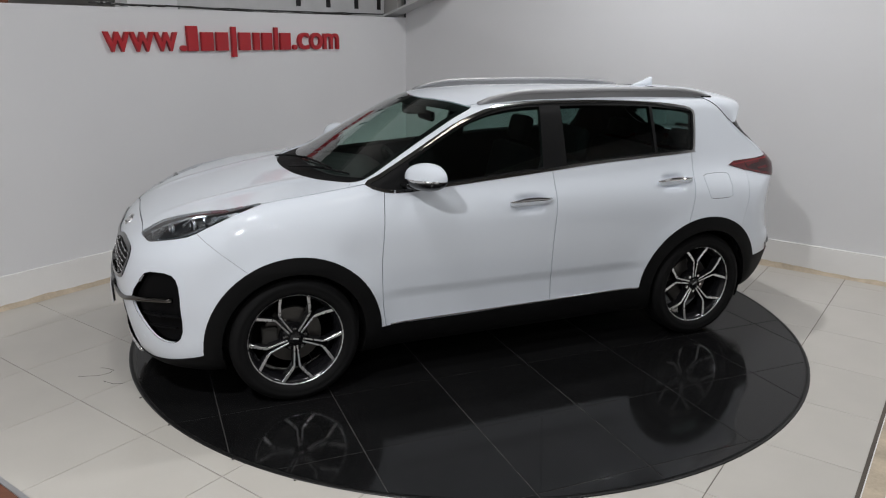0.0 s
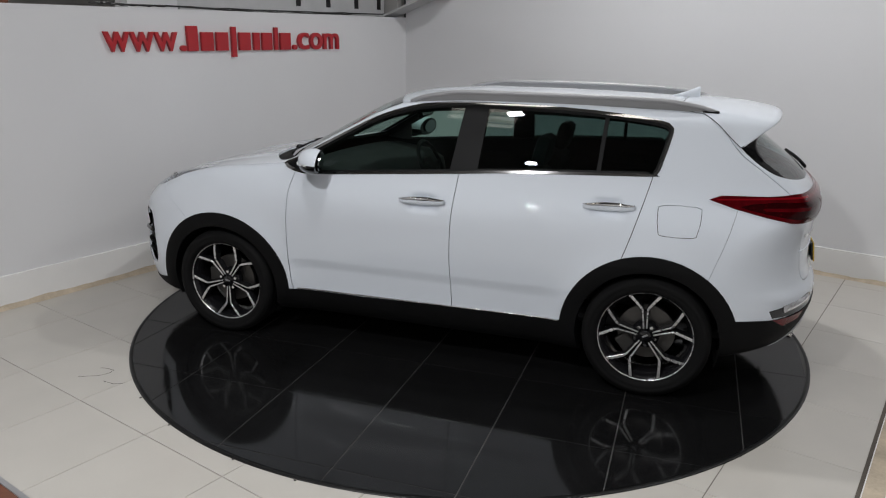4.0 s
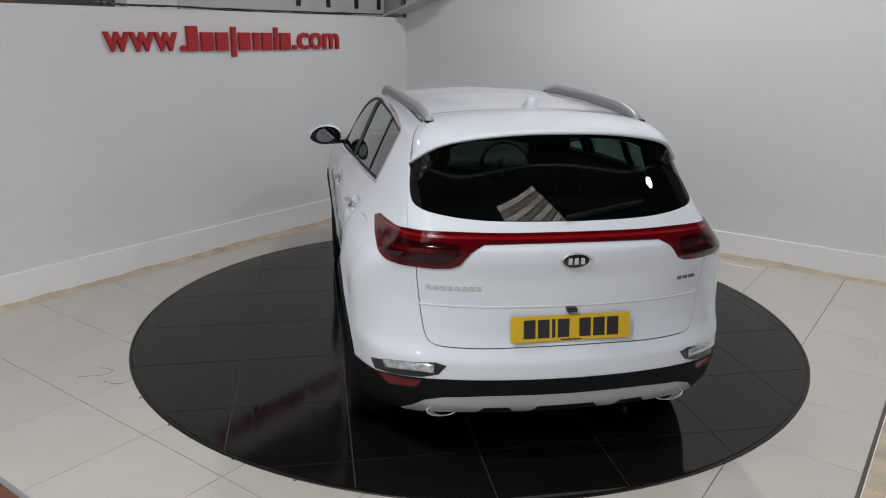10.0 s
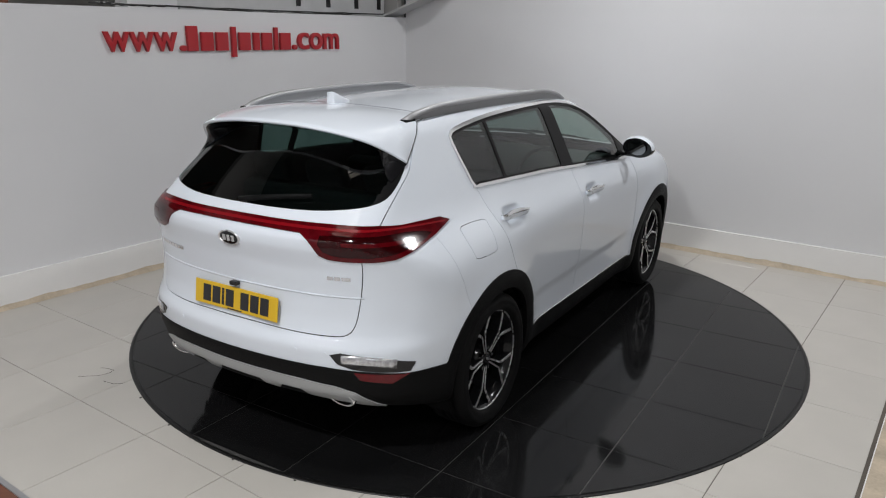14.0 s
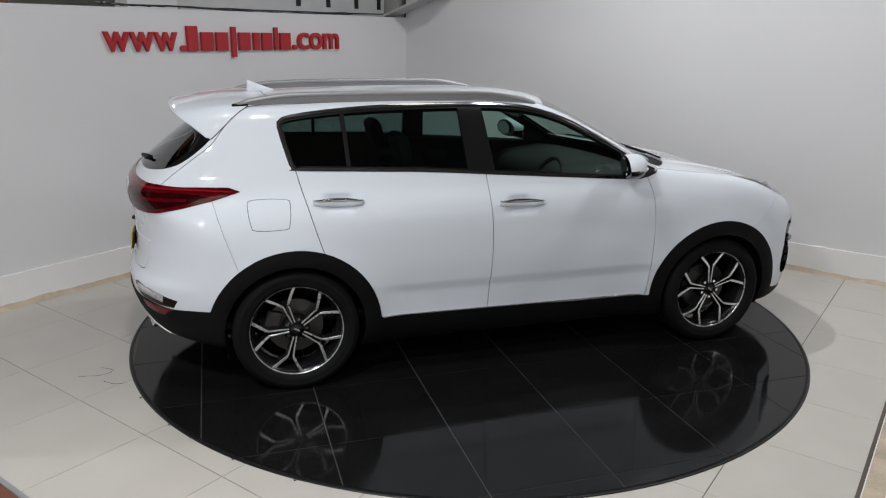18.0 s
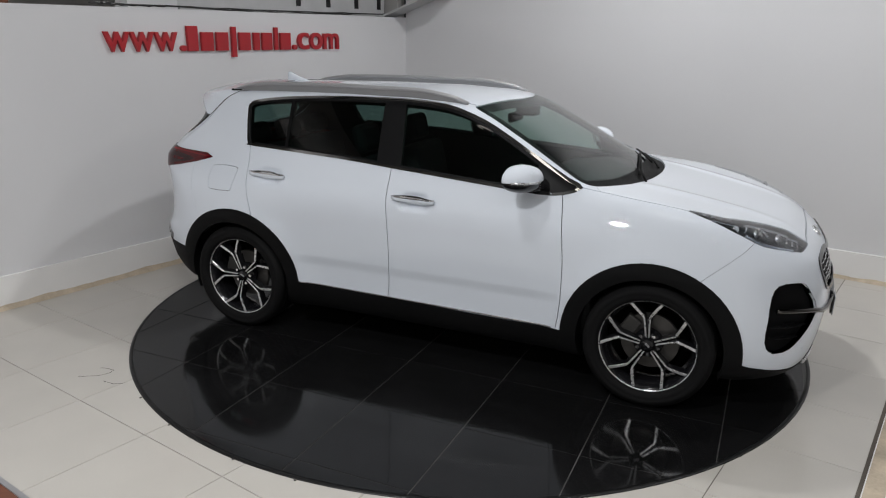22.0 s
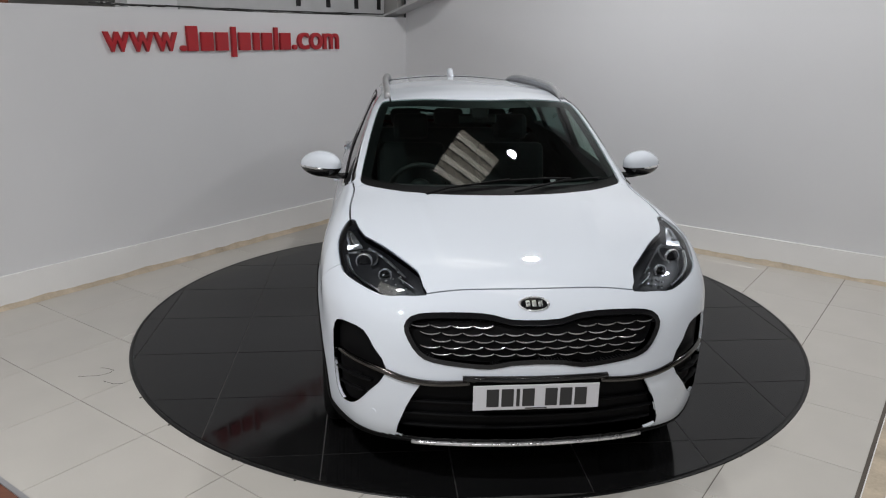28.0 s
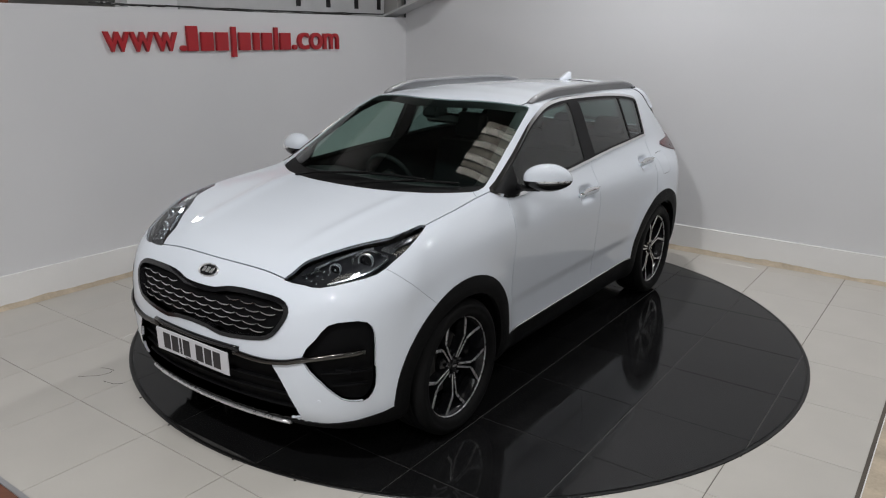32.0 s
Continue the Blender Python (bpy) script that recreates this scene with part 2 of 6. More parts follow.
tagged(room_box("wall_back_left", (BACK_U + 0.02, -6.6, 0), (BACK_U + 0.14, LEFT_V - 0.141, 4.6), CONCRETE), "grey hall wall behind the partition", "wall", kind="structure")


def roof_z(v):
    return 4.5


def sheet(name, u0, u1, v0, v1, mat, lift=0.0, thick=0.012, pitch=0.2, wave=0.035):
    """A corrugated sheet that lies along the slope of the roof."""
    bm = bmesh.new()
    n = max(2, int((u1 - u0) / pitch))
    prof = []
    for i in range(n):
        for k, h in ((0.0, 0.0), (0.45, 0.0), (0.55, 1.0), (0.95, 1.0)):
            prof.append((u0 + (i + k) * (u1 - u0) / n, h * wave))
    prof.append((u1, 0.0))
    vs = [v0] + [v for v in (-1.95, -1.593) if v0 < v < v1] + [v1]
    rows = [[bm.verts.new(uv(u, v, roof_z(v) + h + lift)) for u, h in prof] for v in vs]
    for a, b in zip(rows, rows[1:]):
        for i in range(len(prof) - 1):
            bm.faces.new([a[i], b[i], b[i + 1], a[i + 1]])
    r = bmesh.ops.extrude_face_region(bm, geom=bm.faces[:])
    bmesh.ops.translate(bm, vec=(0, 0, thick), verts=[g for g in r["geom"] if isinstance(g, bmesh.types.BMVert)])
    bmesh.ops.recalc_face_normals(bm, faces=bm.faces)
    return mesh_object(name, bm, mat)


tagged(sheet("ceiling", -7.5, BACK_U + 0.14, -2.64, 6.5, ROOF_SHEET, 0.02), "dark corrugated roof sheets sloping over the room", "ceiling", kind="structure")
# unseen lid, added over the space beyond the partition
tagged(room_box("ceiling_left", (-7.5, -6.6, 2.95), (BACK_U + 0.14, -2.66, 3.05), ROOF_SHEET), "unseen dark ceiling added beyond the partition", "ceiling", kind="structure")
# eaves board, beam with slots, cables above the partition
# unseen wall, added to close the height between that lid and the roof
tagged(room_box("wall_upper", (-7.5, -2.78, 3.05), (BACK_U + 0.14, -2.66, 4.52), CONCRETE), "unseen grey wall added above the opening over the partition", "wall", kind="structure")
bm = bmesh.new()
rows = [[bm.verts.new(uv(u, v, 2.125 + 0.33 * (v + 2.66) + h)) for u, h in ((2.37, 0.0), (BACK_U - 0.004, 0.0), (BACK_U - 0.004, 0.02), (2.37, 0.02))] for v in (-2.90, -1.90)]
for j in range(4):
    bm.faces.new([rows[0][j], rows[0][(j + 1) % 4], rows[1][(j + 1) % 4], rows[1][j]])
bm.faces.new(rows[0])
bm.faces.new(rows[1])
bmesh.ops.recalc_face_normals(bm, faces=bm.faces)
tagged(mesh_object("soffit_board", bm, BEAM), "grey sloping soffit board in the corner above the walls", "board", kind="structure")
beam = tagged(room_box("grey_beam", (-0.12, -3.06, 2.02), (2.60, -2.94, 2.40), BEAM, 0.004), "grey painted steel beam with dark slots", "beam")
for u in (1.28, 1.70, 2.13, 2.50):
    room_box("slot", (u - 0.03, -2.942, 2.165), (u + 0.03, -2.934, 2.40), GLOSS_BLACK, 0.0, beam)
room_box("beam_flange", (-0.12, -2.940, 2.02), (2.60, -2.90, 2.125), BEAM, 0.003, beam)
tagged(room_box("white_duct", (-0.59, -3.10, 2.0), (-0.125, -2.92, 2.40), WALL, 0.006), "white box duct above the partition", "duct")
tagged(room_box("brown_board", (-2.2, -3.2, 2.02), (-1.42, -3.1, 2.40), WOOD, 0.004), "brown board above the partition", "board")
CABLE = material("black_cable", (0.02, 0.02, 0.02), 0.6)
for k, (ua, ub, sag) in enumerate(((-0.95, 2.55, 0.010), (-0.3, 2.2, 0.022), (-0.9, -0.25, 0.004))):
    bm = bmesh.new()
    pts = [uv(ua + (ub - ua) * i / 24, -2.86 + 0.02 * k, 2.118 - 0.004 * k + 0.010 * noise.noise((i * 0.6, k * 7.0, 0)) - sag * math.sin(math.pi * i / 24)) for i in range(25)]
    rows = [[bm.verts.new(p + Vector((0, 0, 0.006 * math.cos(a))) + V * 0.006 * math.sin(a)) for a in (2 * math.pi * j / 6 for j in range(6))] for p in pts]
    for a, b in zip(rows, rows[1:]):
        for j in range(6):
            bm.faces.new([a[j], a[(j + 1) % 6], b[(j + 1) % 6], b[j]])
    bmesh.ops.recalc_face_normals(bm, faces=bm.faces)
    tagged(mesh_object("cable", bm, CABLE, smooth=True), "black cable lying along the top of the partition", "cable", group="cables on the partition")

# ---- rooflights and lamps ----
def dirty(m):
    """Mottled grime on a rooflight, which lets less daylight through."""
    n, l = m.node_tree.nodes, m.node_tree.links
    b = n["Principled BSDF"]
    tc, grime = n.new("ShaderNodeTexCoord"), n.new("ShaderNodeTexNoise")
    grime.inputs["Scale"].default_value, grime.inputs["Detail"].default_value, grime.inputs["Roughness"].default_value = 9.0, 8, 0.75
    l.new(tc.outputs["Object"], grime.inputs["Vector"])
    span = n.new("ShaderNodeMapRange")
    span.inputs["From Min"].default_value, span.inputs["From Max"].default_value = 0.36, 0.62
    power = b.inputs["Emission Strength"].default_value
    span.inputs["To Min"].default_value, span.inputs["To Max"].default_value = power * 0.45, power * 1.5
    l.new(grime.outputs["Fac"], span.inputs["Value"])
    l.new(span.outputs[0], b.inputs["Emission Strength"])


ROOFLIGHT = material("yellowed_rooflight", (0.55, 0.50, 0.42), 0.6, spread=0.25, scale=5, emit=(1.0, 0.95, 0.86), emit_power=ROOFLIGHT_POWER)
# dimmer copy of the panel, for the bands painted on its ribs
ROOFLIGHT_DIM = material("dimmer_rooflight", (0.40, 0.35, 0.28), 0.6, spread=0.35, scale=5, emit=(1.0, 0.93, 0.80), emit_power=ROOFLIGHT_POWER * 0.42)
for m in (ROOFLIGHT, ROOFLIGHT_DIM):
    dirty(m)


def striped(ob):
    """Paints a rooflight's light and dark bands: dimmer ribs, dark sheet on the slopes."""
    ob.data.materials.append(ROOFLIGHT_DIM)
    ob.data.materials.append(ROOF_SHEET)
    for p in ob.data.polygons:
        tilt = abs(p.normal.z)
        p.material_index = 2 if tilt < 0.97 else 1 if p.center.z > roof_z(0) - 0.012 else 0
    return ob


for x, y in ((-1.48, -2.48), (0.85, -1.72), (0.03, 0.56), (1.90, 2.68)):
    c = Vector((x, y, 0))
    u, v = c.dot(U), c.dot(V)
    tagged(striped(sheet("rooflight", u - 0.47, u + 0.47, v - 0.42, v + 0.42, ROOFLIGHT, -0.03, 0.008, 0.235, 0.035)), "yellowed translucent corrugated rooflight panel in the roof", "rooflight", group="rooflights")


def hall_lamp(x, y, drop, r, watts, square=False):
    """A flood lamp hung from the roof: housing, reflector rim and rod."""
    v = Vector((x, y, 0)).dot(V)
    top = roof_z(v) if v > -2.6 else 2.95
    z = top - drop
    lamp = new("flood_lamp")
    lamp.location = (x, y, z)
    tagged(lamp, "square flood lamp hung from the roof" if square else "round high-bay lamp hung out of view from the roof", "ceiling lamp", group="hall lamps")
    bm = bmesh.new()
    if square:
        box(bm, (-r * 1.25, -r, 0.012), (r * 1.25, r, 0.09), 0.01)
        box(bm, (-r * 1.25, -r, -0.004), (r * 1.25, -r * 0.93, 0.012))
        box(bm, (-r * 1.25, r * 0.93, -0.004), (r * 1.25, r, 0.012))
    else:
        lathe_profile = [(r * 1.08, -0.005), (r * 1.10, 0.01), (r * 1.0, 0.09), (r * 0.45, 0.17), (0.002, 0.18)]
        rings = [[bm.verts.new((a * math.cos(2 * math.pi * i / 32), a * math.sin(2 * math.pi * i / 32), h)) for i in range(32)] for a, h in lathe_profile]
        for p, q in zip(rings, rings[1:]):
            for i in range(32):
                bm.faces.new([p[i], p[(i + 1) % 32], q[(i + 1) % 32], q[i]])
    bmesh.ops.recalc_face_normals(bm, faces=bm.faces)
    part("housing", bm, GLOSS_BLACK, lamp)
    bm = bmesh.new()
    box(bm, (-0.008, -0.008, 0.08), (0.008, 0.008, drop + 0.02))
    part("rod", bm, STEEL_EDGE, lamp)
    d = bpy.data.lights.new("lamp_face", "AREA")
    d.shape = "RECTANGLE" if square else "DISK"
    d.size, d.size_y = (r * 2.4, r * 1.8) if square else (r * 2, r * 2)
    d.energy, d.color = watts, LAMP_COLOUR
    ob = new("lamp_face", d)
    ob.matrix_world = Matrix.Translation((x, y, z))
    return lamp


for x, y, drop, r, watts, square in LAMPS:
    hall_lamp(x, y, drop, r, watts, square)


def strip_lamp(x, y, length, watts, turn, drop):
    """A fluorescent strip lamp hung level from the roof: tray, end caps and rods."""
    z = roof_z(0) - drop
    lamp = new("strip_lamp")
    lamp.matrix_basis = pose(x, y, z, 0, 0, turn)
    tagged(lamp, "long white fluorescent strip lamp hung from the roof", "ceiling lamp", group="strip lamps")
    h = length / 2
    bm = bmesh.new()
    box(bm, (-h, -0.06, 0.01), (h, 0.06, 0.06), 0.008)
    part("tray", bm, BEAM, lamp)
    for e in (-1, 1):
        bm = bmesh.new()
        box(bm, (e * h - 0.02, -0.055, -0.03), (e * h + 0.02, 0.055, 0.012), 0.005)
        part("end_cap", bm, BEAM, lamp)
        bm = bmesh.new()
        box(bm, (e * h * 0.7 - 0.005, -0.005, 0.05), (e * h * 0.7 + 0.005, 0.005, drop + 0.02))
        part("rod", bm, STEEL_EDGE, lamp)
    d = bpy.data.lights.new("lamp_face", "AREA")
    d.shape, d.size, d.size_y = "RECTANGLE", length - 0.06, 0.06
    d.energy, d.color = watts, LAMP_COLOUR
    new("lamp_face", d).matrix_world = pose(x, y, z, 0, 0, turn)


for strip_row in STRIPS:
    strip_lamp(*strip_row)

# ---- sign on the partition ----
sign = new("wall_sign")
tagged(sign, "red raised lettering of a web address on the white partition", "sign")
SIGN_Z, SIGN_V = 1.757, LEFT_V - 0.02


def sign_matrix(u, z=SIGN_Z):
    p = uv(u, SIGN_V + 0.002, z)
    return Matrix(((U.x, 0, V.x, p.x), (U.y, 0, V.y, p.y), (0, 1, 0, p.z), (0, 0, 0, 1)))


def letter(ch, u0, u1, height):
    cu = bpy.data.curves.new("letter", "FONT")
    cu.body, cu.extrude, cu.offset, cu.size = ch, 0.010, 0.012, 1.0
    tmp = new("letter", cu)
    me = bpy.data.meshes.new_from_object(tmp.evaluated_get(bpy.context.evaluated_depsgraph_get()))
    bpy.data.objects.remove(tmp)
    co = np.array([v.co[:] for v in me.vertices])
    lo, hi = co.min(0), co.max(0)
    for v in me.vertices:
        v.co = ((v.co.x - lo[0]) / (hi[0] - lo[0]) * (u1 - u0), (v.co.y - lo[1]) / (hi[1] - lo[1]) * height, (v.co.z - lo[2]) / (hi[2] - lo[2]) * 0.03)
    me.materials.append(RED)
    ob = new("letter", me)
    ob.parent = sign
    ob.matrix_basis = sign_matrix(u0)


def letter_bar(u0, u1, z0, z1):
    bm = bmesh.new()
    box(bm, (0, z0, 0), (u1 - u0, z1, 0.03), 0.003)
    ob = part("letter_bar", bm, RED, sign, "plain red bar in place of a letter")
    ob.matrix_basis = sign_matrix(u0)


for ch, u0, u1, h in SIGN_LETTERS:
    letter(ch, u0, u1, h)
for u0, u1, z0, z1 in SIGN_BARS:
    letter_bar(u0, u1, z0, z1)

# ---- turntable ----
turntable = new("turntable")
tagged(turntable, "round turntable of glossy black square tiles flush with the floor", "turntable")
bm = bmesh.new()
n = 160
ring_pts = [(DISC_R - 0.022, -0.03), (DISC_R - 0.022, -0.0015), (DISC_R - 0.004, -0.001), (DISC_R, -0.004), (DISC_R, -0.03)]
rings = [[bm.verts.new((r * math.cos(2 * math.pi * i / n), r * math.sin(2 * math.pi * i / n), z)) for i in range(n)] for r, z in ring_pts]
for p, q in zip(rings, rings[1:]):
    for i in range(n):
        bm.faces.new([p[i], p[(i + 1) % n], q[(i + 1) % n], q[i]])
bmesh.ops.recalc_face_normals(bm, faces=bm.faces)
part("steel_rim", bm, STEEL_EDGE, turntable, "thin dark steel rim", True)
bm = bmesh.new()
bmesh.ops.create_cone(bm, cap_ends=True, segments=n, radius1=DISC_R - 0.021, radius2=DISC_R - 0.021, depth=0.02, matrix=Matrix.Translation((0, 0, -0.0125)))
part("bedding", bm, BLACK_GROUT, turntable, "grey joint mortar")


def clipped_tile(x0, x1, y0, y1, r):
    """The part of a rectangle inside a circle, as a polygon."""
    pts = [Vector(p) for p in ((x0, y0), (x1, y0), (x1, y1), (x0, y1))]
    out = []
    for i in range(4):
        a, b = pts[i], pts[(i + 1) % 4]
        d = b - a
        A, B, C = d.dot(d), 2 * a.dot(d), a.dot(a) - r * r
        disc = B * B - 4 * A * C
        ts = [] if disc <= 0 else [t for t in ((-B - math.sqrt(disc)) / (2 * A), (-B + math.sqrt(disc)) / (2 * A)) if 0 < t < 1]
        if a.length <= r:
            out.append((a, False))
        for t in ts:
            out.append((a + d * t, True))
    full = []
    for i, (p, on) in enumerate(out):
        full.append(p)
        q, on2 = out[(i + 1) % len(out)]
        if on and on2 and (p - q).length > 0.02:
            m = (p + q) / 2
            if not any(abs(p[k] - q[k]) < 1e-6 for k in (0, 1)):
                a0, a1 = math.atan2(p.y, p.x), math.atan2(q.y, q.x)
                da = (a1 - a0 + math.pi) % (2 * math.pi) - math.pi
                for k in range(1, 8):
                    full.append(Vector((r * math.cos(a0 + da * k / 8), r * math.sin(a0 + da * k / 8))))
    return full


SQ, GAP = 0.604, 0.0028
for i in range(-5, 5):
    for j in range(-5, 6):
        x0, x1 = i * SQ + GAP, (i + 1) * SQ - GAP
        y0, y1 = (j - 0.5) * SQ + GAP, (j + 0.5) * SQ - GAP
        poly = clipped_tile(x0, x1, y0, y1, DISC_R - 0.024)
        if len(poly) < 3:
            continue
        bm = bmesh.new()
        top = [bm.verts.new((p.x, p.y, 0.0)) for p in poly]
        bot = [bm.verts.new((p.x, p.y, -0.006)) for p in poly]
        bm.faces.new(top)
        for k in range(len(poly)):
            bm.faces.new([top[k], bot[k], bot[(k + 1) % len(poly)], top[(k + 1) % len(poly)]])
        bmesh.ops.recalc_face_normals(bm, faces=bm.faces)
        part("black_tile", bm, BLACK_TILE, turntable)

# crumbs of filler that lie round the rim
chip_mesh = tile_mesh("dark_chip", 0.012, 0.007, 0.004, CRACK)
for x, y in ((-1.766, -1.403), (-1.346, -1.796), (-1.078, -1.975), (1.337, -1.802), (-1.50, -1.68), (-0.75, -2.125)):
    ob = new("dark_chip", chip_mesh)
    ob.matrix_basis = Matrix.Translation((x, y, FLOOR_TOP + 0.0042)) @ pose(0, 0, 0, 0, 0, 97 * x * y)
    tagged(ob, "small dark crumb of filler on the tiles", "crumb", group="crumbs round the turntable")
# ---- the car's skin ----
# x runs to the nose, y to its left side, z up, from the turntable's middle
FW, RW, AXLE_Z, TRACK = 1.389, -1.283, 0.347, 0.885
WHEEL_R = 0.347


def curve(*pairs, soft=0.05):
    """A smooth curve near (at, value) pairs, its bends eased over a length."""
    xs = np.array([p[0] for p in pairs], float)
    ys = np.array([p[1] for p in pairs], float)
    step = 0.002
    reach = 3 * soft
    grid = np.arange(xs[0] - reach, xs[-1] + reach + step, step)
    first, last = (ys[1] - ys[0]) / (xs[1] - xs[0]), (ys[-1] - ys[-2]) / (xs[-1] - xs[-2])
    vals = np.interp(grid, xs, ys)
    vals = np.where(grid < xs[0], ys[0] + first * (grid - xs[0]), np.where(grid > xs[-1], ys[-1] + last * (grid - xs[-1]), vals))
    n = int(reach / step)
    k = np.exp(-0.5 * (np.arange(-n, n + 1) * step / soft) ** 2)
    pad = np.concatenate([vals[0] + first * step * np.arange(-n, 0), vals, vals[-1] + last * step * np.arange(1, n + 1)])
    vals = np.convolve(pad, k / k.sum(), mode="valid")
    return lambda x: np.interp(x, grid, vals)


# height of the middle line: bonnet, windscreen, roof, spoiler
top_line = curve((-2.3, 1.42), (-1.95, 1.535), (-1.8, 1.553), (-1.5, 1.578), (-1.1, 1.592), (-0.6, 1.601), (-0.1, 1.600), (0.2, 1.584),
                 (0.36, 1.562), (0.5, 1.505), (0.8, 1.345), (1.1, 1.180), (1.19, 1.150), (1.3, 1.130), (1.6, 1.072), (1.85, 1.018),
                 (2.02, 0.966), (2.12, 0.914), (2.4, 0.72), soft=0.045)
crown = curve((-1.9, 0.16), (-1.0, 0.13), (0.2, 0.14), (0.6, 0.06), (1.1, 0.015), (1.35, -0.01), (1.6, -0.005), (1.85, 0.005), (2.1, 0.03), (2.3, 0.05), soft=0.08)
bow = curve((-1.0, 0.0), (0.2, 0.22), (0.7, 0.28), (1.15, 0.33), (1.5, 0.12), (2.0, 0.0), soft=0.12)
# half width: by height, and drawn in along the length for the low and the high part
wide = curve((0.18, 0.80), (0.26, 0.855), (0.36, 0.872), (0.46, 0.878), (0.56, 0.889), (0.72, 0.902), (0.88, 0.910), (0.97, 0.903), (1.04, 0.872),
             (1.10, 0.828), (1.2, 0.782), (1.35, 0.716), (1.5, 0.648), (1.58, 0.598), (1.7, 0.50), soft=0.035)
tuck_low = curve((-2.25, 0.17), (-2.0, 0.065), (-1.7, 0.012), (-1.283, -0.012), (-0.85, 0.012), (0.0, 0.010), (0.9, 0.012), (1.389, -0.010), (1.7, 0.012),
                 (1.95, 0.036), (2.15, 0.118), (2.35, 0.27), soft=0.10)
tuck_high = curve((-2.2, 0.20), (-1.9, 0.125), (-1.6, 0.07), (-1.2, 0.03), (-0.6, 0.0), (0.4, 0.0), (0.8, 0.012), (1.1, 0.022), (1.52, 0.030), (1.8, 0.085),
                  (2.05, 0.24), (2.3, 0.45), soft=0.12)
front_line = curve((0.15, 2.10), (0.24, 2.195), (0.33, 2.250), (0.45, 2.270), (0.58, 2.274), (0.72, 2.260), (0.84, 2.226), (0.92, 2.158), (1.0, 2.055), (1.3, 1.7), soft=0.03)
rear_line = curve((0.15, -1.9), (0.28, -2.06), (0.40, -2.15), (0.52, -2.190), (0.62, -2.192), (0.67, -2.160), (0.74, -2.143), (0.86, -2.135), (0.97, -2.145),
                  (1.05, -2.168), (1.105, -2.165), (1.155, -2.105), (1.23, -2.022), (1.30, -1.938), (1.37, -1.850), (1.44, -1.757), (1.488, -1.70), (1.512, -1.76), (1.535, -1.835), (1.8, -1.84), soft=0.014)
floor_line = curve((-2.3, 0.36), (-1.95, 0.325), (-1.7, 0.29), (-1.3, 0.20), (1.4, 0.20), (1.9, 0.22), (2.3, 0.24), soft=0.08)


def smooth_max(a, b, k):
    h = np.maximum(k - np.abs(a - b), 0.0) / k
    return np.maximum(a, b) + h * h * k * 0.25


def skin(p):
    """Signed field of the bodywork: negative inside."""
    x, y, z = p[..., 0], np.abs(p[..., 1]), p[..., 2]
    high = np.clip((z - 0.8) / 0.4, 0, 1)
    high = high * high * (3 - 2 * high)
    side = y - wide(z) + tuck_low(x) * (1 - high) + tuck_high(x) * high
    # flares over the wheels
    for wx in (FW, RW):
        r = np.hypot(x - wx, z - AXLE_Z)
        side = side - 0.024 * np.exp(-((r - 0.43) / 0.10) ** 2) * np.clip((0.95 - z) / 0.2, 0, 1)
    # the lower door is drawn in under a crease
    step = np.clip((0.575 - z) / 0.07, 0, 1)
    low = step * step * (3 - 2 * step) * np.clip((z - 0.36) / 0.20, 0, 1) * np.clip((x + 0.98) / 0.3, 0, 1) * np.clip((1.05 - x) / 0.3, 0, 1)
    side = side + 0.009 * low
    # bowls behind the door handles
    for hx, hz in ((0.015, 0.998), (-1.032, 1.048)):
        side = side + 0.028 * np.exp(-((x - hx) / 0.080) ** 4 - ((z - hz + 0.006) / 0.044) ** 4)
    # two soft ridges along the bonnet
    ridge = np.exp(-((y - 0.40 - 0.10 * (1.6 - x)) / 0.045) ** 2) * np.clip((x - 1.15) / 0.2, 0, 1) * np.clip((2.05 - x) / 0.3, 0, 1)
    roof = (z - (top_line(x + bow(x) * y * y) - crown(x) * y * y + 0.007 * ridge)) * 0.9
    nose = x - (front_line(z) - 0.205 * y ** 2 - 0.42 * y ** 6)
    sweep = 0.21 + 0.11 * np.clip((z - 1.1) / 0.3, 0, 1)
    tail = (rear_line(z) + sweep * y ** 2 + 0.45 * y ** 6 + 0.012 * np.clip((1.22 - z) / 0.1, 0, 1)) - x
    under = floor_line(x) - z
    k_side = 0.055
    g = smooth_max(side, roof, k_side)
    g = smooth_max(g, nose, 0.10)
    g = smooth_max(g, tail, 0.07 - 0.02 * np.clip((z - 1.40) / 0.06, 0, 1))
    return smooth_max(g, under, 0.05)


def skin_normal(p):
    e = 3e-3
    n = np.stack([skin(p + np.array(d) * e) - skin(p - np.array(d) * e) for d in ((1, 0, 0), (0, 1, 0), (0, 0, 1))], -1)
    return n / np.maximum(np.linalg.norm(n, axis=-1, keepdims=True), 1e-9)


def settle_on_skin(p, rounds=5):
    for _ in range(rounds):
        e = 1e-3
        g = skin(p)
        n = np.stack([skin(p + np.array(d) * e) - skin(p - np.array(d) * e) for d in ((1, 0, 0), (0, 1, 0), (0, 0, 1))], -1) / (2 * e)
        p = p - (g / np.maximum((n * n).sum(-1), 0.05))[..., None] * n * 0.9
    return p


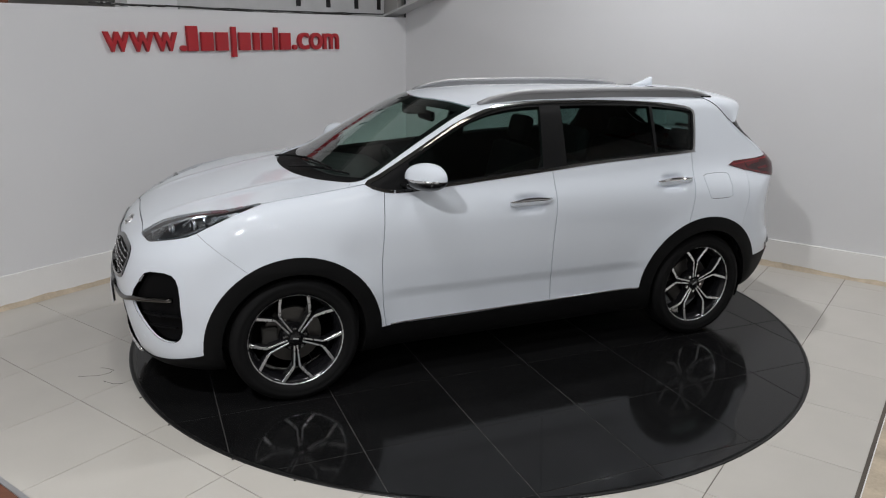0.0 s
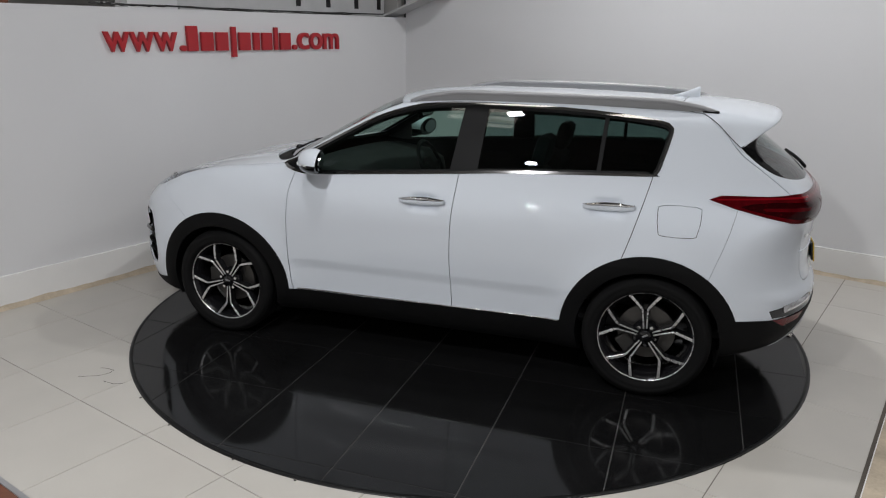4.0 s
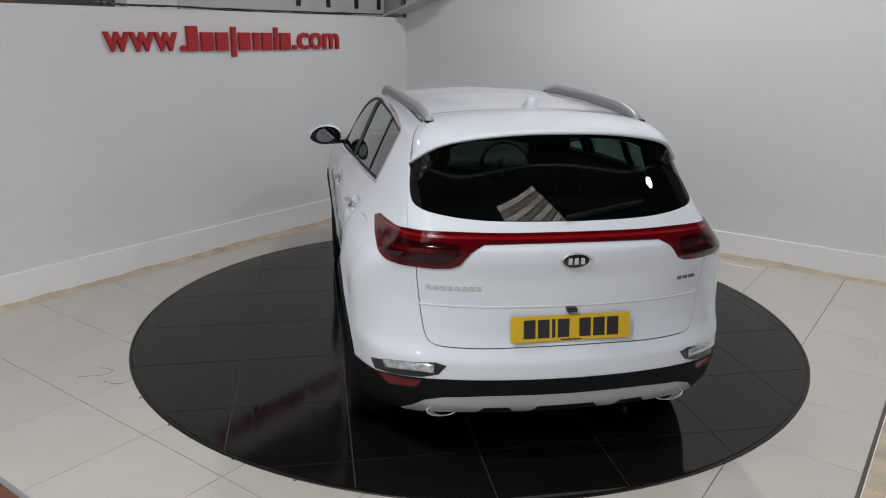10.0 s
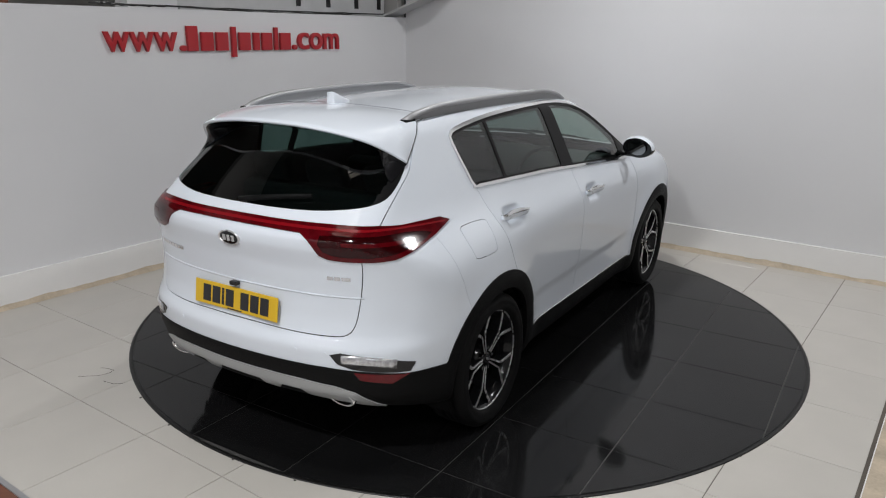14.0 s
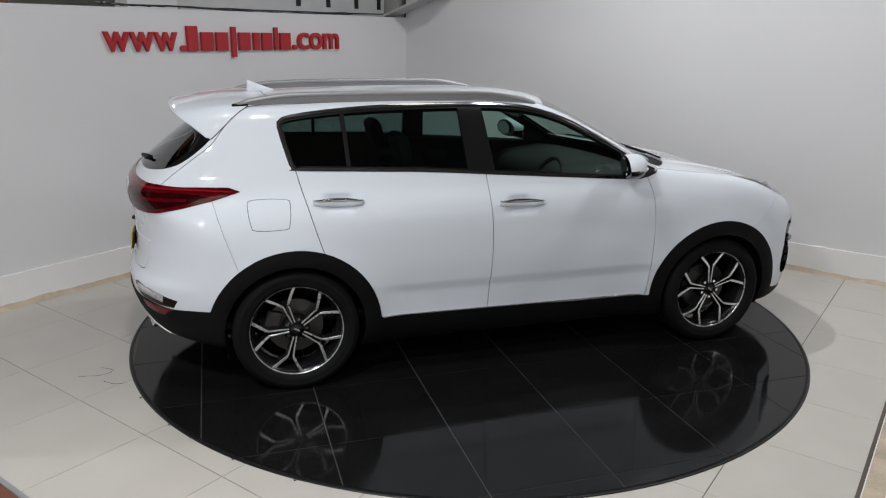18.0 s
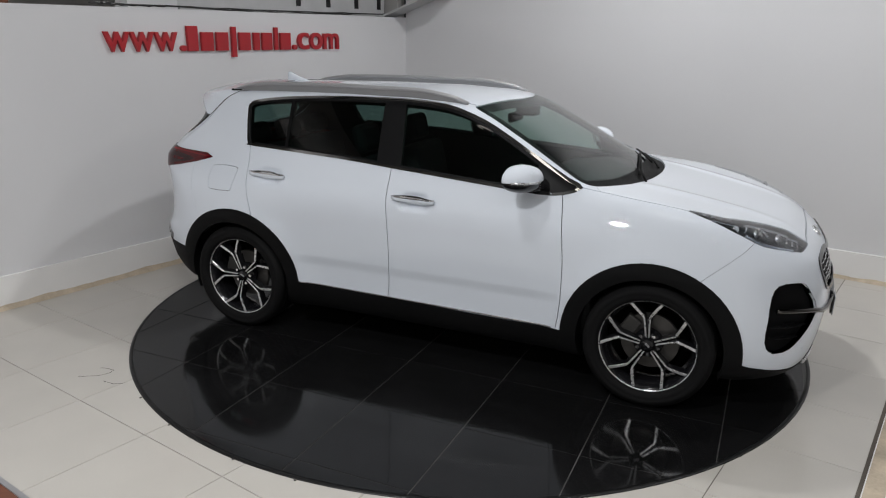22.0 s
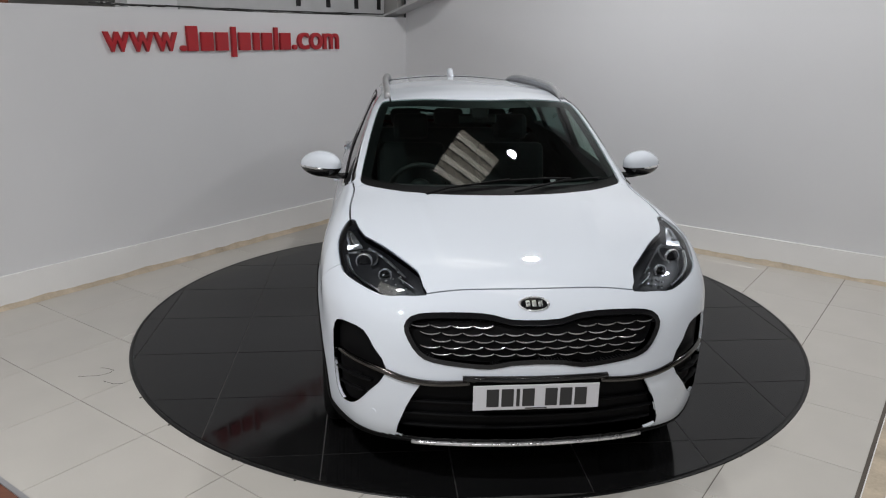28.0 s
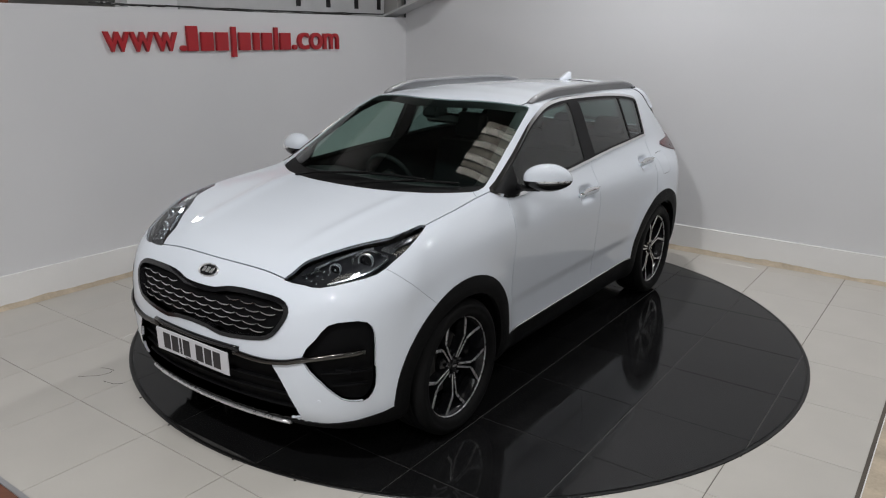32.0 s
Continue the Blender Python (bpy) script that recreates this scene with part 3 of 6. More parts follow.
def skin_mesh(h=0.015):
    """The left half of the skin as quads: one corner for each cell that the surface crosses."""
    xs = np.arange(-2.40, 2.46, h)
    ys = np.arange(-0.5, 1.0 / h) * h
    zs = np.arange(0.12, 1.70, h)
    g = skin(np.stack(np.meshgrid(xs, ys, zs, indexing="ij"), -1))
    inside = g < 0
    count = np.zeros(tuple(s - 1 for s in g.shape), int)
    total = np.zeros(count.shape + (3,))
    hits = np.zeros(count.shape)
    nx, ny, nz = g.shape
    corners = [(i, j, k) for i in (0, 1) for j in (0, 1) for k in (0, 1)]
    sl = lambda c: tuple(slice(c[a], g.shape[a] - 1 + c[a]) for a in range(3))
    for c in corners:
        for a in range(3):
            if c[a]:
                continue
            d = tuple(c[b] + (b == a) for b in range(3))
            g0, g1 = g[sl(c)], g[sl(d)]
            cross = (g0 < 0) != (g1 < 0)
            t = np.where(cross, g0 / np.where(cross, g0 - g1, 1), 0)
            for b in range(3):
                total[..., b] += np.where(cross, c[b] + (t if b == a else 0), 0)
            hits += cross
    used = hits > 0
    index = np.full(count.shape, -1)
    index[used] = np.arange(used.sum())
    cell = np.argwhere(used)
    p = (cell + total[used] / hits[used][:, None]) * h + np.array([xs[0], ys[0], zs[0]])
    p[cell[:, 1] == 0, 1] = 0.0
    p = settle_on_skin(p)
    p[cell[:, 1] == 0, 1] = 0.0
    quads = []
    for a in range(3):
        b, c = (a + 1) % 3, (a + 2) % 3
        s0 = [slice(1, s - 1) for s in g.shape]
        s1 = list(s0)
        s0[a], s1[a] = slice(0, g.shape[a] - 1), slice(1, g.shape[a])
        g0, g1 = inside[tuple(s0)], inside[tuple(s1)]
        for way in (True, False):
            for e in np.argwhere(g0 & ~g1 if way else ~g0 & g1):
                n = [int(e[0]), int(e[1]), int(e[2])]
                for q in (b, c):
                    n[q] += 1
                ring = []
                for db, dc in ((-1, -1), (0, -1), (0, 0), (-1, 0)):
                    m = list(n)
                    m[b] += db
                    m[c] += dc
                    ring.append(int(index[m[0], m[1], m[2]]))
                quads.append(ring if way else ring[::-1])
    return p, quads
# ---- cutting the skin into panels, panes and lamps ----
def on_skin(start, way, reach=1.4):
    """Where the line from an inner point meets the skin."""
    p, d = np.array(start, float), np.array(way, float)
    a, b = 0.0, reach
    for _ in range(3):
        t = np.linspace(a, b, 41)
        g = skin(p + t[:, None] * d) < 0
        last = int(np.nonzero(g)[0][-1]) if g.any() else 0
        a, b = t[last], t[min(last + 1, 40)]
    return Vector(p + a * d)


def on_side(x, z):
    return on_skin((x, 0.0, z), (0, 1, 0))


def on_nose(y, z):
    return on_skin((1.2, y, z), (1, 0, 0))


def on_tail(y, z):
    return on_skin((-1.2, y, z), (-1, 0, 0))


def on_top(x, y):
    return on_skin((x, y, 0.7), (0, 0, 1))


def normal_at(p):
    return Vector(skin_normal(np.array(p, float)[None])[0])


def rounded(pts, steps=4, closed=True):
    """The outline drawn through its points as a smooth line."""
    n, out = len(pts), []
    for i in range(n if closed else n - 1):
        q = [pts[(i + k) % n] if closed else pts[min(max(i + k, 0), n - 1)] for k in (-1, 0, 1, 2)]
        for s in range(steps):
            t = s / steps
            out.append(tuple(0.5 * (2 * b + (c - a) * t + (2 * a - 5 * b + 4 * c - d) * t * t + (3 * b - a - 3 * c + d) * t ** 3)
                             for a, b, c, d in zip(*q)))
    if not closed:
        out.append(tuple(pts[-1]))
    return out


def shrunk(pts, by):
    """A closed 2D outline moved inwards."""
    n = len(pts)
    area = sum(pts[i][0] * pts[(i + 1) % n][1] - pts[(i + 1) % n][0] * pts[i][1] for i in range(n))
    sg = 1 if area > 0 else -1
    out = []
    for i in range(n):
        a, b, c = (Vector(pts[(i + k) % n]) for k in (-1, 0, 1))
        e, f = (b - a).normalized(), (c - b).normalized()
        m = Vector((-e.y - f.y, e.x + f.x))
        m = m.normalized() if m.length > 1e-6 else Vector((-e.y, e.x))
        k = max(0.5, m.dot(Vector((-e.y, e.x))))
        out.append(tuple(b + m * sg * by / k))
    return out


class Shell:
    """The left half of the skin, cut step by step; each face carries the number of its region."""

    def __init__(self):
        pts, quads = skin_mesh()
        self.bm = bmesh.new()
        vs = [self.bm.verts.new(p) for p in pts]
        for q in quads:
            if min(q) >= 0 and len(set(q)) == 4:
                self.bm.faces.new([vs[i] for i in q])
        self.bm.normal_update()
        self.faces, self.row, self.mids, self.normals = [], {}, np.zeros((0, 3)), np.zeros((0, 3))
        self.note(list(self.bm.faces))

    def note(self, faces):
        """Keeps the middles and normals of faces in arrays."""
        fresh = [f for f in faces if f not in self.row]
        for f in fresh:
            self.row[f] = len(self.faces)
            self.faces.append(f)
        self.mids = np.concatenate([self.mids, np.zeros((len(fresh), 3))])
        self.normals = np.concatenate([self.normals, np.zeros((len(fresh), 3))])
        for f in faces:
            i = self.row[f]
            self.mids[i], self.normals[i] = f.calc_center_median(), f.normal

    @staticmethod
    def split(faces, spot, across):
        """Splits faces along a plane; returns all that it touched."""
        far = {}
        for f in faces:
            for v in f.verts:
                if v not in far:
                    d = (v.co - spot).dot(across)
                    far[v] = 0.0 if abs(d) < 2e-5 else d
        for e in {e for f in faces for e in f.edges}:
            a, b = e.verts
            if far[a] * far[b] < 0:
                far[bmesh.utils.edge_split(e, a, far[a] / (far[a] - far[b]))[1]] = 0.0
        out = list(faces)
        for f in faces:
            ds = [far.get(v, 1.0) for v in f.verts]
            if min(ds) < 0 < max(ds):
                on = [v for v in f.verts if far.get(v, 1.0) == 0.0]
                if len(on) == 2:
                    made = bmesh.utils.face_split(f, on[0], on[1])[0]
                    if made is not None:
                        out.append(made)
        return out

    def cut(self, outline, way, facing=0.05, among=None, margin=0.022):
        """Cuts the faces along a closed outline seen from a direction; returns those inside it."""
        d = Vector(way).normalized()
        e1 = Vector((0, 0, 1)).cross(d)
        e1 = e1.normalized() if e1.length > 0.1 else Vector((0, 1, 0))
        e2 = d.cross(e1)
        to_flat = np.array([e1, e2]).T
        poly = np.array([tuple(q) for q in outline], float) @ to_flat
        lo, hi = poly.min(0) - 0.03, poly.max(0) + 0.03
        flat = self.mids @ to_flat
        pick = np.nonzero((self.normals @ np.array(d) > facing) & (flat > lo).all(1) & (flat < hi).all(1))[0]
        pick = [i for i in pick if self.faces[i].is_valid and (among is None or self.faces[i].material_index in among)]
        n = len(poly)
        for i in range(n):
            a, s = poly[i], poly[(i + 1) % n] - poly[i]
            ll = s @ s
            if ll < 1e-10 or not pick:
                continue
            at = np.array(pick)
            w = self.mids[at] @ to_flat - a
            t = np.clip((w @ s) / ll, 0, 1)
            off = w - t[:, None] * s
            close = [self.faces[j] for j in at[(off * off).sum(1) < margin * margin]]
            if not close:
                continue
            touched = self.split(close, e1 * a[0] + e2 * a[1], (e1 * s[1] - e2 * s[0]).normalized())
            for f in touched:
                f.normal_update()
            self.note(touched)
            pick = list(set(pick) | {self.row[f] for f in touched})
        if not pick:
            return []
        at = np.array(pick)
        w = self.mids[at] @ to_flat
        odd = np.zeros(len(at), bool)
        for i in range(n):
            (ax, ay), (bx, by) = poly[i], poly[(i + 1) % n]
            if ay != by:
                odd ^= ((ay > w[:, 1]) != (by > w[:, 1])) & (w[:, 0] < (bx - ax) * (w[:, 1] - ay) / (by - ay) + ax)
        return [self.faces[j] for j in at[odd] if self.faces[j].is_valid]

    def mark(self, number, faces):
        for f in faces:
            f.material_index = number

    def seam(self, line, half=0.0022, number=99):
        """A thin gap along a line on the skin."""
        line = [Vector(p) for p in line]
        for a, b in zip(line, line[1:]):
            n = normal_at((a + b) / 2)
            along = (b - a).normalized()
            s = along.cross(n).normalized() * half
            a2, b2 = a - along * half, b + along * half
            self.mark(number, self.cut([a2 - s, b2 - s, b2 + s, a2 + s], n, 0.3, among=(0,)))

    def region(self, number):
        return [f for f in self.bm.faces if f.material_index == number]

    def pieces(self, number=0):
        """Connected pieces of one region."""
        left = set(self.region(number))
        out = []
        while left:
            todo = [left.pop()]
            piece = list(todo)
            while todo:
                f = todo.pop()
                for e in f.edges:
                    for g in e.link_faces:
                        if g in left:
                            left.discard(g)
                            todo.append(g)
                            piece.append(g)
            out.append(piece)
        return out


def skin_part(name, faces, mat, parent, offset=0.0, lip=0.012, both=True, side=1, label="", flip=False, even=False, flat=1.0):
    """A part from faces of the skin, moved in or out, with a rim of some depth. both: the two halves as one mesh;
    otherwise the part of one side (1 left, -1 right)."""
    index, co, polys = {}, [], []
    for f in faces:
        ring = []
        for v in f.verts:
            if v not in index:
                index[v] = len(co)
                co.append(v.co[:])
            ring.append(index[v])
        polys.append(ring)
    co = np.array(co)
    base = co.copy()
    nn = skin_normal(co)
    if even:
        # one gentle curve over the whole pane, as pressed glass has
        a, b, c = co[:, 0] - co[:, 0].mean(), co[:, 1], co[:, 2] - co[:, 2].mean()
        if even == "end":
            terms, odd = np.stack([np.ones_like(c), c, b * b], 1), np.stack([b, b * c], 1)
            nn = np.stack([terms @ np.linalg.lstsq(terms, nn[:, 0], rcond=None)[0], odd @ np.linalg.lstsq(odd, nn[:, 1], rcond=None)[0],
                           terms @ np.linalg.lstsq(terms, nn[:, 2], rcond=None)[0]], 1)
        else:
            terms = np.stack([np.ones_like(c), c, a], 1)
            nn = terms @ np.linalg.lstsq(terms, nn, rcond=None)[0]
        nn[:, 1] *= flat
        nn = nn / np.linalg.norm(nn, axis=1, keepdims=True)
    co = co + nn * offset
    inner = set(faces)
    rim_p, rim_n, rim_f = [], [], []
    if lip:
        for f in faces:
            for loop in f.loops:
                if sum(g in inner for g in loop.edge.link_faces) == 1:
                    a, b = index[loop.vert], index[loop.link_loop_next.vert]
                    if abs(base[a][1]) < 1e-5 and abs(base[b][1]) < 1e-5:
                        continue
                    t = co[b] - co[a]
                    o = np.cross(t, nn[a] + nn[b])
                    o = o / max(np.linalg.norm(o), 1e-9)
                    k = len(rim_p)
                    rim_p += [co[b], co[a], co[a] - nn[a] * lip, co[b] - nn[b] * lip]
                    rim_n += [o] * 4
                    rim_f.append([k, k + 1, k + 2, k + 3])
    if rim_p:
        polys = polys + [[i + len(co) for i in r] for r in rim_f]
        co, nn = np.concatenate([co, np.array(rim_p)]), np.concatenate([nn, np.array(rim_n)])
    flat_mirror = np.array([1, -1, 1])
    if both:
        k = len(co)
        polys = polys + [[i + k for i in reversed(r)] for r in polys]
        co, nn = np.concatenate([co, co * flat_mirror]), np.concatenate([nn, nn * flat_mirror])
    elif side < 0:
        polys = [list(reversed(r)) for r in polys]
        co, nn = co * flat_mirror, nn * flat_mirror
    if flip:
        polys = [list(reversed(r)) for r in polys]
        nn = -nn
    me = bpy.data.meshes.new(name)
    me.from_pydata([tuple(p) for p in co], [], polys)
    me.materials.append(mat)
    me.shade_smooth()
    me.normals_split_custom_set_from_vertices([tuple(v) for v in nn])
    ob = new(name, me)
    ob.parent = parent
    if label:
        ob["label"] = label
    return ob


def sided(name, faces, mat, parent, **more):
    return [skin_part(name, faces, mat, parent, both=False, side=s, **more) for s in (1, -1)]
# ---- the car: panels, panes and lamps cut from the skin ----
car = new("car")
tagged(car, "glossy white five-door sport utility car with black trim on a turntable", "car")
shell = Shell()
SIDE, NOSE, TAIL, ABOVE = (0, 1, 0), (1, 0, 0), (-1, 0, 0), (0, 0, 1)


def side_line(*xz, steps=3):
    return [on_side(x, z) for x, z in (rounded(xz, steps, False) if len(xz) > 2 else xz)]


def flat_side(pts):
    return [(x, 0, z) for x, z in pts]


def flat_end(pts):
    return [(0, y, z) for y, z in pts]


def ring(cx, cz, r, n=56):
    return [(cx + r * math.cos(2 * math.pi * i / n), cz + r * math.sin(2 * math.pi * i / n)) for i in range(n)]


# wheel openings
for wx in (FW, RW):
    hole = shell.cut(flat_side(ring(wx, AXLE_Z, 0.385)), SIDE, 0.02)
    hole += [f for f in shell.bm.faces if f.normal.z < -0.3 and f.calc_center_median().y > 0.5
             and math.hypot(f.calc_center_median().x - wx, f.calc_center_median().z - AXLE_Z) < 0.385]
    bmesh.ops.delete(shell.bm, geom=list(set(hole)), context="FACES")

# black cladding: arches, sill, lower lips
for wx in (FW, RW):
    shell.mark(20, shell.cut(flat_side(ring(wx, AXLE_Z, 0.474)), SIDE, 0.02, among=(0,)))
shell.mark(20, shell.cut(flat_side([(0.985, 0.1), (0.965, 0.356), (0.90, 0.358), (0.4, 0.360), (-0.17, 0.374), (-0.83, 0.386), (-0.84, 0.1)]), SIDE, -2, among=(0,)))
shell.mark(20, shell.cut(flat_side([(-1.55, 0.08), (-1.70, 0.505), (-1.92, 0.510), (-2.05, 0.530), (-2.12, 0.540), (-2.35, 0.552), (-2.35, 0.08)]), SIDE, -2, among=(0,)))
shell.mark(20, shell.cut(flat_side([(1.7, 0.08), (1.80, 0.345), (1.90, 0.312), (2.02, 0.288), (2.15, 0.272), (2.45, 0.262), (2.45, 0.08)]), SIDE, -2, among=(0,)))

shell.mark(21, [f for f in shell.region(0) if f.normal.z < -0.5 and f.calc_center_median().z < 0.42])

# side windows
DLO = rounded([(0.968, 1.142), (0.868, 1.103), (0.735, 1.096), (0.41, 1.119), (-0.175, 1.160), (-0.56, 1.187), (-1.21, 1.210), (-1.262, 1.222),
               (-1.285, 1.28), (-1.322, 1.434), (-1.308, 1.472), (-1.255, 1.494), (-1.045, 1.520), (-0.72, 1.540), (-0.23, 1.548), (0.03, 1.536),
               (0.196, 1.509), (0.358, 1.457), (0.488, 1.396), (0.684, 1.291), (0.885, 1.184)], 2)
shell.mark(1, shell.cut(flat_side(DLO), SIDE, 0.1, among=(0,)))
shell.mark(2, shell.cut(flat_side(shrunk(DLO, 0.015)), SIDE, 0.1, among=(1,)))
PANES = shrunk(DLO, 0.026)
shell.mark(3, shell.cut(flat_side(PANES), SIDE, 0.1, among=(2,)))
# mirror corner, centre pillar and quarter bar
shell.mark(2, shell.cut(flat_side([(1.0, 1.0), (0.735, 1.05), (0.70, 1.32), (1.0, 1.32)]), SIDE, 0.1, among=(3,)))
shell.mark(2, shell.cut(flat_side([(-0.168, 1.6), (-0.108, 1.1), (-0.275, 1.1), (-0.305, 1.6)]), SIDE, 0.1, among=(3,)))
shell.mark(2, shell.cut(flat_side([(-0.962, 1.6), (-0.938, 1.1), (-0.958, 1.1), (-0.985, 1.6)]), SIDE, 0.1, among=(3,)))

# windscreen, its lower black band, and the rear window
WS_FOOT = [(1.272, 0.0, 1.135), (1.262, 0.16, 1.134), (1.236, 0.314, 1.132), (1.170, 0.50, 1.131), (1.030, 0.690, 1.138), (0.945, 0.722, 1.156)]
WS_HEAD = [(0.82, 0.705, 1.213), (0.62, 0.672, 1.318), (0.445, 0.640, 1.408), (0.30, 0.605, 1.488), (0.262, 0.575, 1.520), (0.280, 0.519, 1.532), (0.350, 0.305, 1.548),
           (0.398, 0.12, 1.548), (0.404, 0.0, 1.548)]
ws = [(WS_FOOT[0][0], -0.06, WS_FOOT[0][2])] + rounded(WS_FOOT, 3, False)[:-1] + rounded(WS_FOOT[-1:] + WS_HEAD, 3, False) + [(0.404, -0.06, 1.548)]
shell.mark(4, shell.cut(ws, (0.5, 0, 0.87), 0.1, among=(0,)))
foot2 = [(x - 0.125 + 0.07 * y, y, z + 0.06) for x, y, z in rounded(WS_FOOT, 3, False)]
cowl = [(1.4, -0.06, 1.05)] + [(1.4, 0.85, 1.05)] + foot2[::-1] + [(foot2[0][0], -0.06, foot2[0][2])]
shell.mark(5, shell.cut(cowl, (0.5, 0, 0.87), 0.1, among=(4,)))
REAR_PANE = [(0.0, 1.506), (0.25, 1.503), (0.44, 1.492), (0.572, 1.452), (0.612, 1.382), (0.632, 1.312), (0.636, 1.262), (0.622, 1.236), (0.572, 1.219),
             (0.478, 1.206), (0.357, 1.197), (0.19, 1.194), (0.0, 1.194)]
rw = rounded(REAR_PANE, 2, False)
shell.mark(6, shell.cut(flat_end([(-0.06, 1.506)] + rw + [(-0.06, 1.194)]), TAIL, 0.02, among=(0,)))
shell.mark(26, shell.cut(flat_end([(-0.06, 1.528), (-0.06, 1.516), (0.15, 1.514), (0.15, 1.526)]), TAIL, 0.02, among=(0,)))

# headlamps, tail lamps with the bar between them
HEAD_TOP = [(2.06, 0.450), (2.0, 0.462), (1.95, 0.495), (1.82, 0.588), (1.735, 0.655), (1.69, 0.692), (1.60, 0.722), (1.525, 0.738), (1.518, 0.765)]
HEAD = [(2.092, 0.43, 0.892)] + [(x, y, on_top(x, y).z) for x, y in HEAD_TOP] + [
    (1.56, 0.792, 1.082), (1.62, 0.80, 1.052), (1.72, 0.81, 1.012), (1.80, 0.797, 0.972), (1.88, 0.775, 0.932), (1.97, 0.707, 0.907),
    (2.055, 0.612, 0.884), (2.077, 0.54, 0.887)]
HEAD_WAY = (0.62, 0.62, 0.48)
shell.mark(7, shell.cut(rounded(HEAD, 2), HEAD_WAY, 0.02, among=(0,)))
TAIL_LAMP = [(-1.545, 0.772, 1.116), (-1.60, 0.748, 1.137), (-1.70, 0.732, 1.139), (-1.83, 0.704, 1.141), (-1.95, 0.665, 1.153), (-2.057, 0.471, 1.156), (-2.09, 0.307, 1.155),
             (-2.109, 0.1, 1.157), (-2.109, -0.06, 1.157), (-2.147, -0.06, 1.123), (-2.145, 0.1, 1.122), (-2.140, 0.22, 1.121), (-2.118, 0.385, 1.117), (-2.120, 0.431, 1.091), (-2.112, 0.479, 1.036),
             (-2.098, 0.515, 1.020), (-2.07, 0.589, 1.015), (-2.013, 0.693, 1.016), (-1.95, 0.755, 1.022), (-1.839, 0.79, 1.045), (-1.68, 0.783, 1.078)]
shell.mark(8, shell.cut(TAIL_LAMP, (-0.75, 0.66, 0), 0.02, among=(0,)))
shell.mark(27, shell.cut([(-2.5, -0.06, 1.148), (-2.5, -0.06, 1.136), (-1.9, 0.66, 1.131), (-1.62, 0.80, 1.113), (-1.62, 0.80, 1.119), (-1.9, 0.66, 1.140)], (-0.75, 0.66, 0), 0.02, among=(8,)))

# grille, lower intake, fog pockets
GRILLE = [(0.0, 0.820), (0.10, 0.823), (0.168, 0.838), (0.261, 0.846), (0.423, 0.844), (0.503, 0.830), (0.533, 0.792), (0.518, 0.742), (0.477, 0.684), (0.418, 0.657),
          (0.303, 0.642), (0.189, 0.635), (0.105, 0.650), (0.0, 0.655)]
gr = [(-0.06, 0.820)] + rounded(GRILLE, 2, False) + [(-0.06, 0.655)]
shell.mark(9, shell.cut(flat_end(gr), NOSE, 0.02, among=(0,)))
gi = shrunk([(-0.3, 0.820)] + rounded(GRILLE, 2, False) + [(-0.3, 0.655)], 0.019)
shell.mark(10, shell.cut(flat_end(gi), NOSE, 0.02, among=(9,)))
INTAKE = [(-0.06, 0.590), (0.10, 0.590), (0.27, 0.578), (0.42, 0.570), (0.470, 0.556), (0.500, 0.505), (0.527, 0.449), (0.560, 0.353), (0.566, 0.305), (0.530, 0.290), (0.40, 0.284), (-0.06, 0.282)]
shell.mark(11, shell.cut(flat_end(INTAKE), NOSE, 0.02, among=(0, 20)))
FOG = rounded([(0.604, 0.60), (0.657, 0.691), (0.697, 0.752), (0.757, 0.766), (0.808, 0.757), (0.828, 0.699), (0.828, 0.57), (0.822, 0.455), (0.803, 0.400), (0.777, 0.392), (0.737, 0.412), (0.680, 0.49)], 2)
shell.mark(12, shell.cut(flat_end(FOG), NOSE, 0.02, among=(0,)))

# rear fog lamps, reflectors, skid plate
shell.mark(13, shell.cut([(-1.90, 0.825, 0.560), (-2.015, 0.732, 0.592), (-2.112, 0.575, 0.612), (-2.128, 0.530, 0.600), (-2.115, 0.562, 0.560), (-2.086, 0.624, 0.540), (-2.011, 0.736, 0.526), (-1.92, 0.81, 0.520)],
                         (-0.85, 0.53, 0), 0.02, among=(0, 20)))
shell.mark(14, shell.cut([(-1.925, 0.808, 0.510), (-2.085, 0.628, 0.526), (-2.07, 0.65, 0.488), (-1.985, 0.757, 0.468)], (-0.85, 0.53, 0), 0.02, among=(20,)))
SKID = [(-0.06, 0.465), (0.2, 0.465), (0.35, 0.462), (0.53, 0.446), (0.605, 0.42), (0.69, 0.335), (0.66, 0.315), (0.56, 0.352), (0.455, 0.366), (0.38, 0.372), (0.355, 0.40), (0.25, 0.402),
        (0.225, 0.375), (0.15, 0.377), (0.125, 0.405), (-0.06, 0.406)]
shell.mark(15, shell.cut(flat_end(SKID), TAIL, 0.02, among=(20,)))

# fuel flap and panel gaps
FLAP = rounded([(-1.287, 1.05), (-1.312, 1.077), (-1.48, 1.077), (-1.507, 1.05), (-1.495, 0.955), (-1.468, 0.932), (-1.325, 0.932), (-1.298, 0.955)], 2)
flap_line = [on_side(x, z) for x, z in FLAP]
shell.seam(flap_line + flap_line[:1], 0.0016)
shell.seam(side_line((0.868, 1.112), (0.886, 1.027), (0.900, 0.884), (0.910, 0.747), (0.908, 0.570), (0.898, 0.43), (0.884, 0.352)))
shell.seam(side_line((-0.176, 1.175), (-0.168, 1.0), (-0.157, 0.85), (-0.153, 0.675), (-0.159, 0.530), (-0.168, 0.360)))
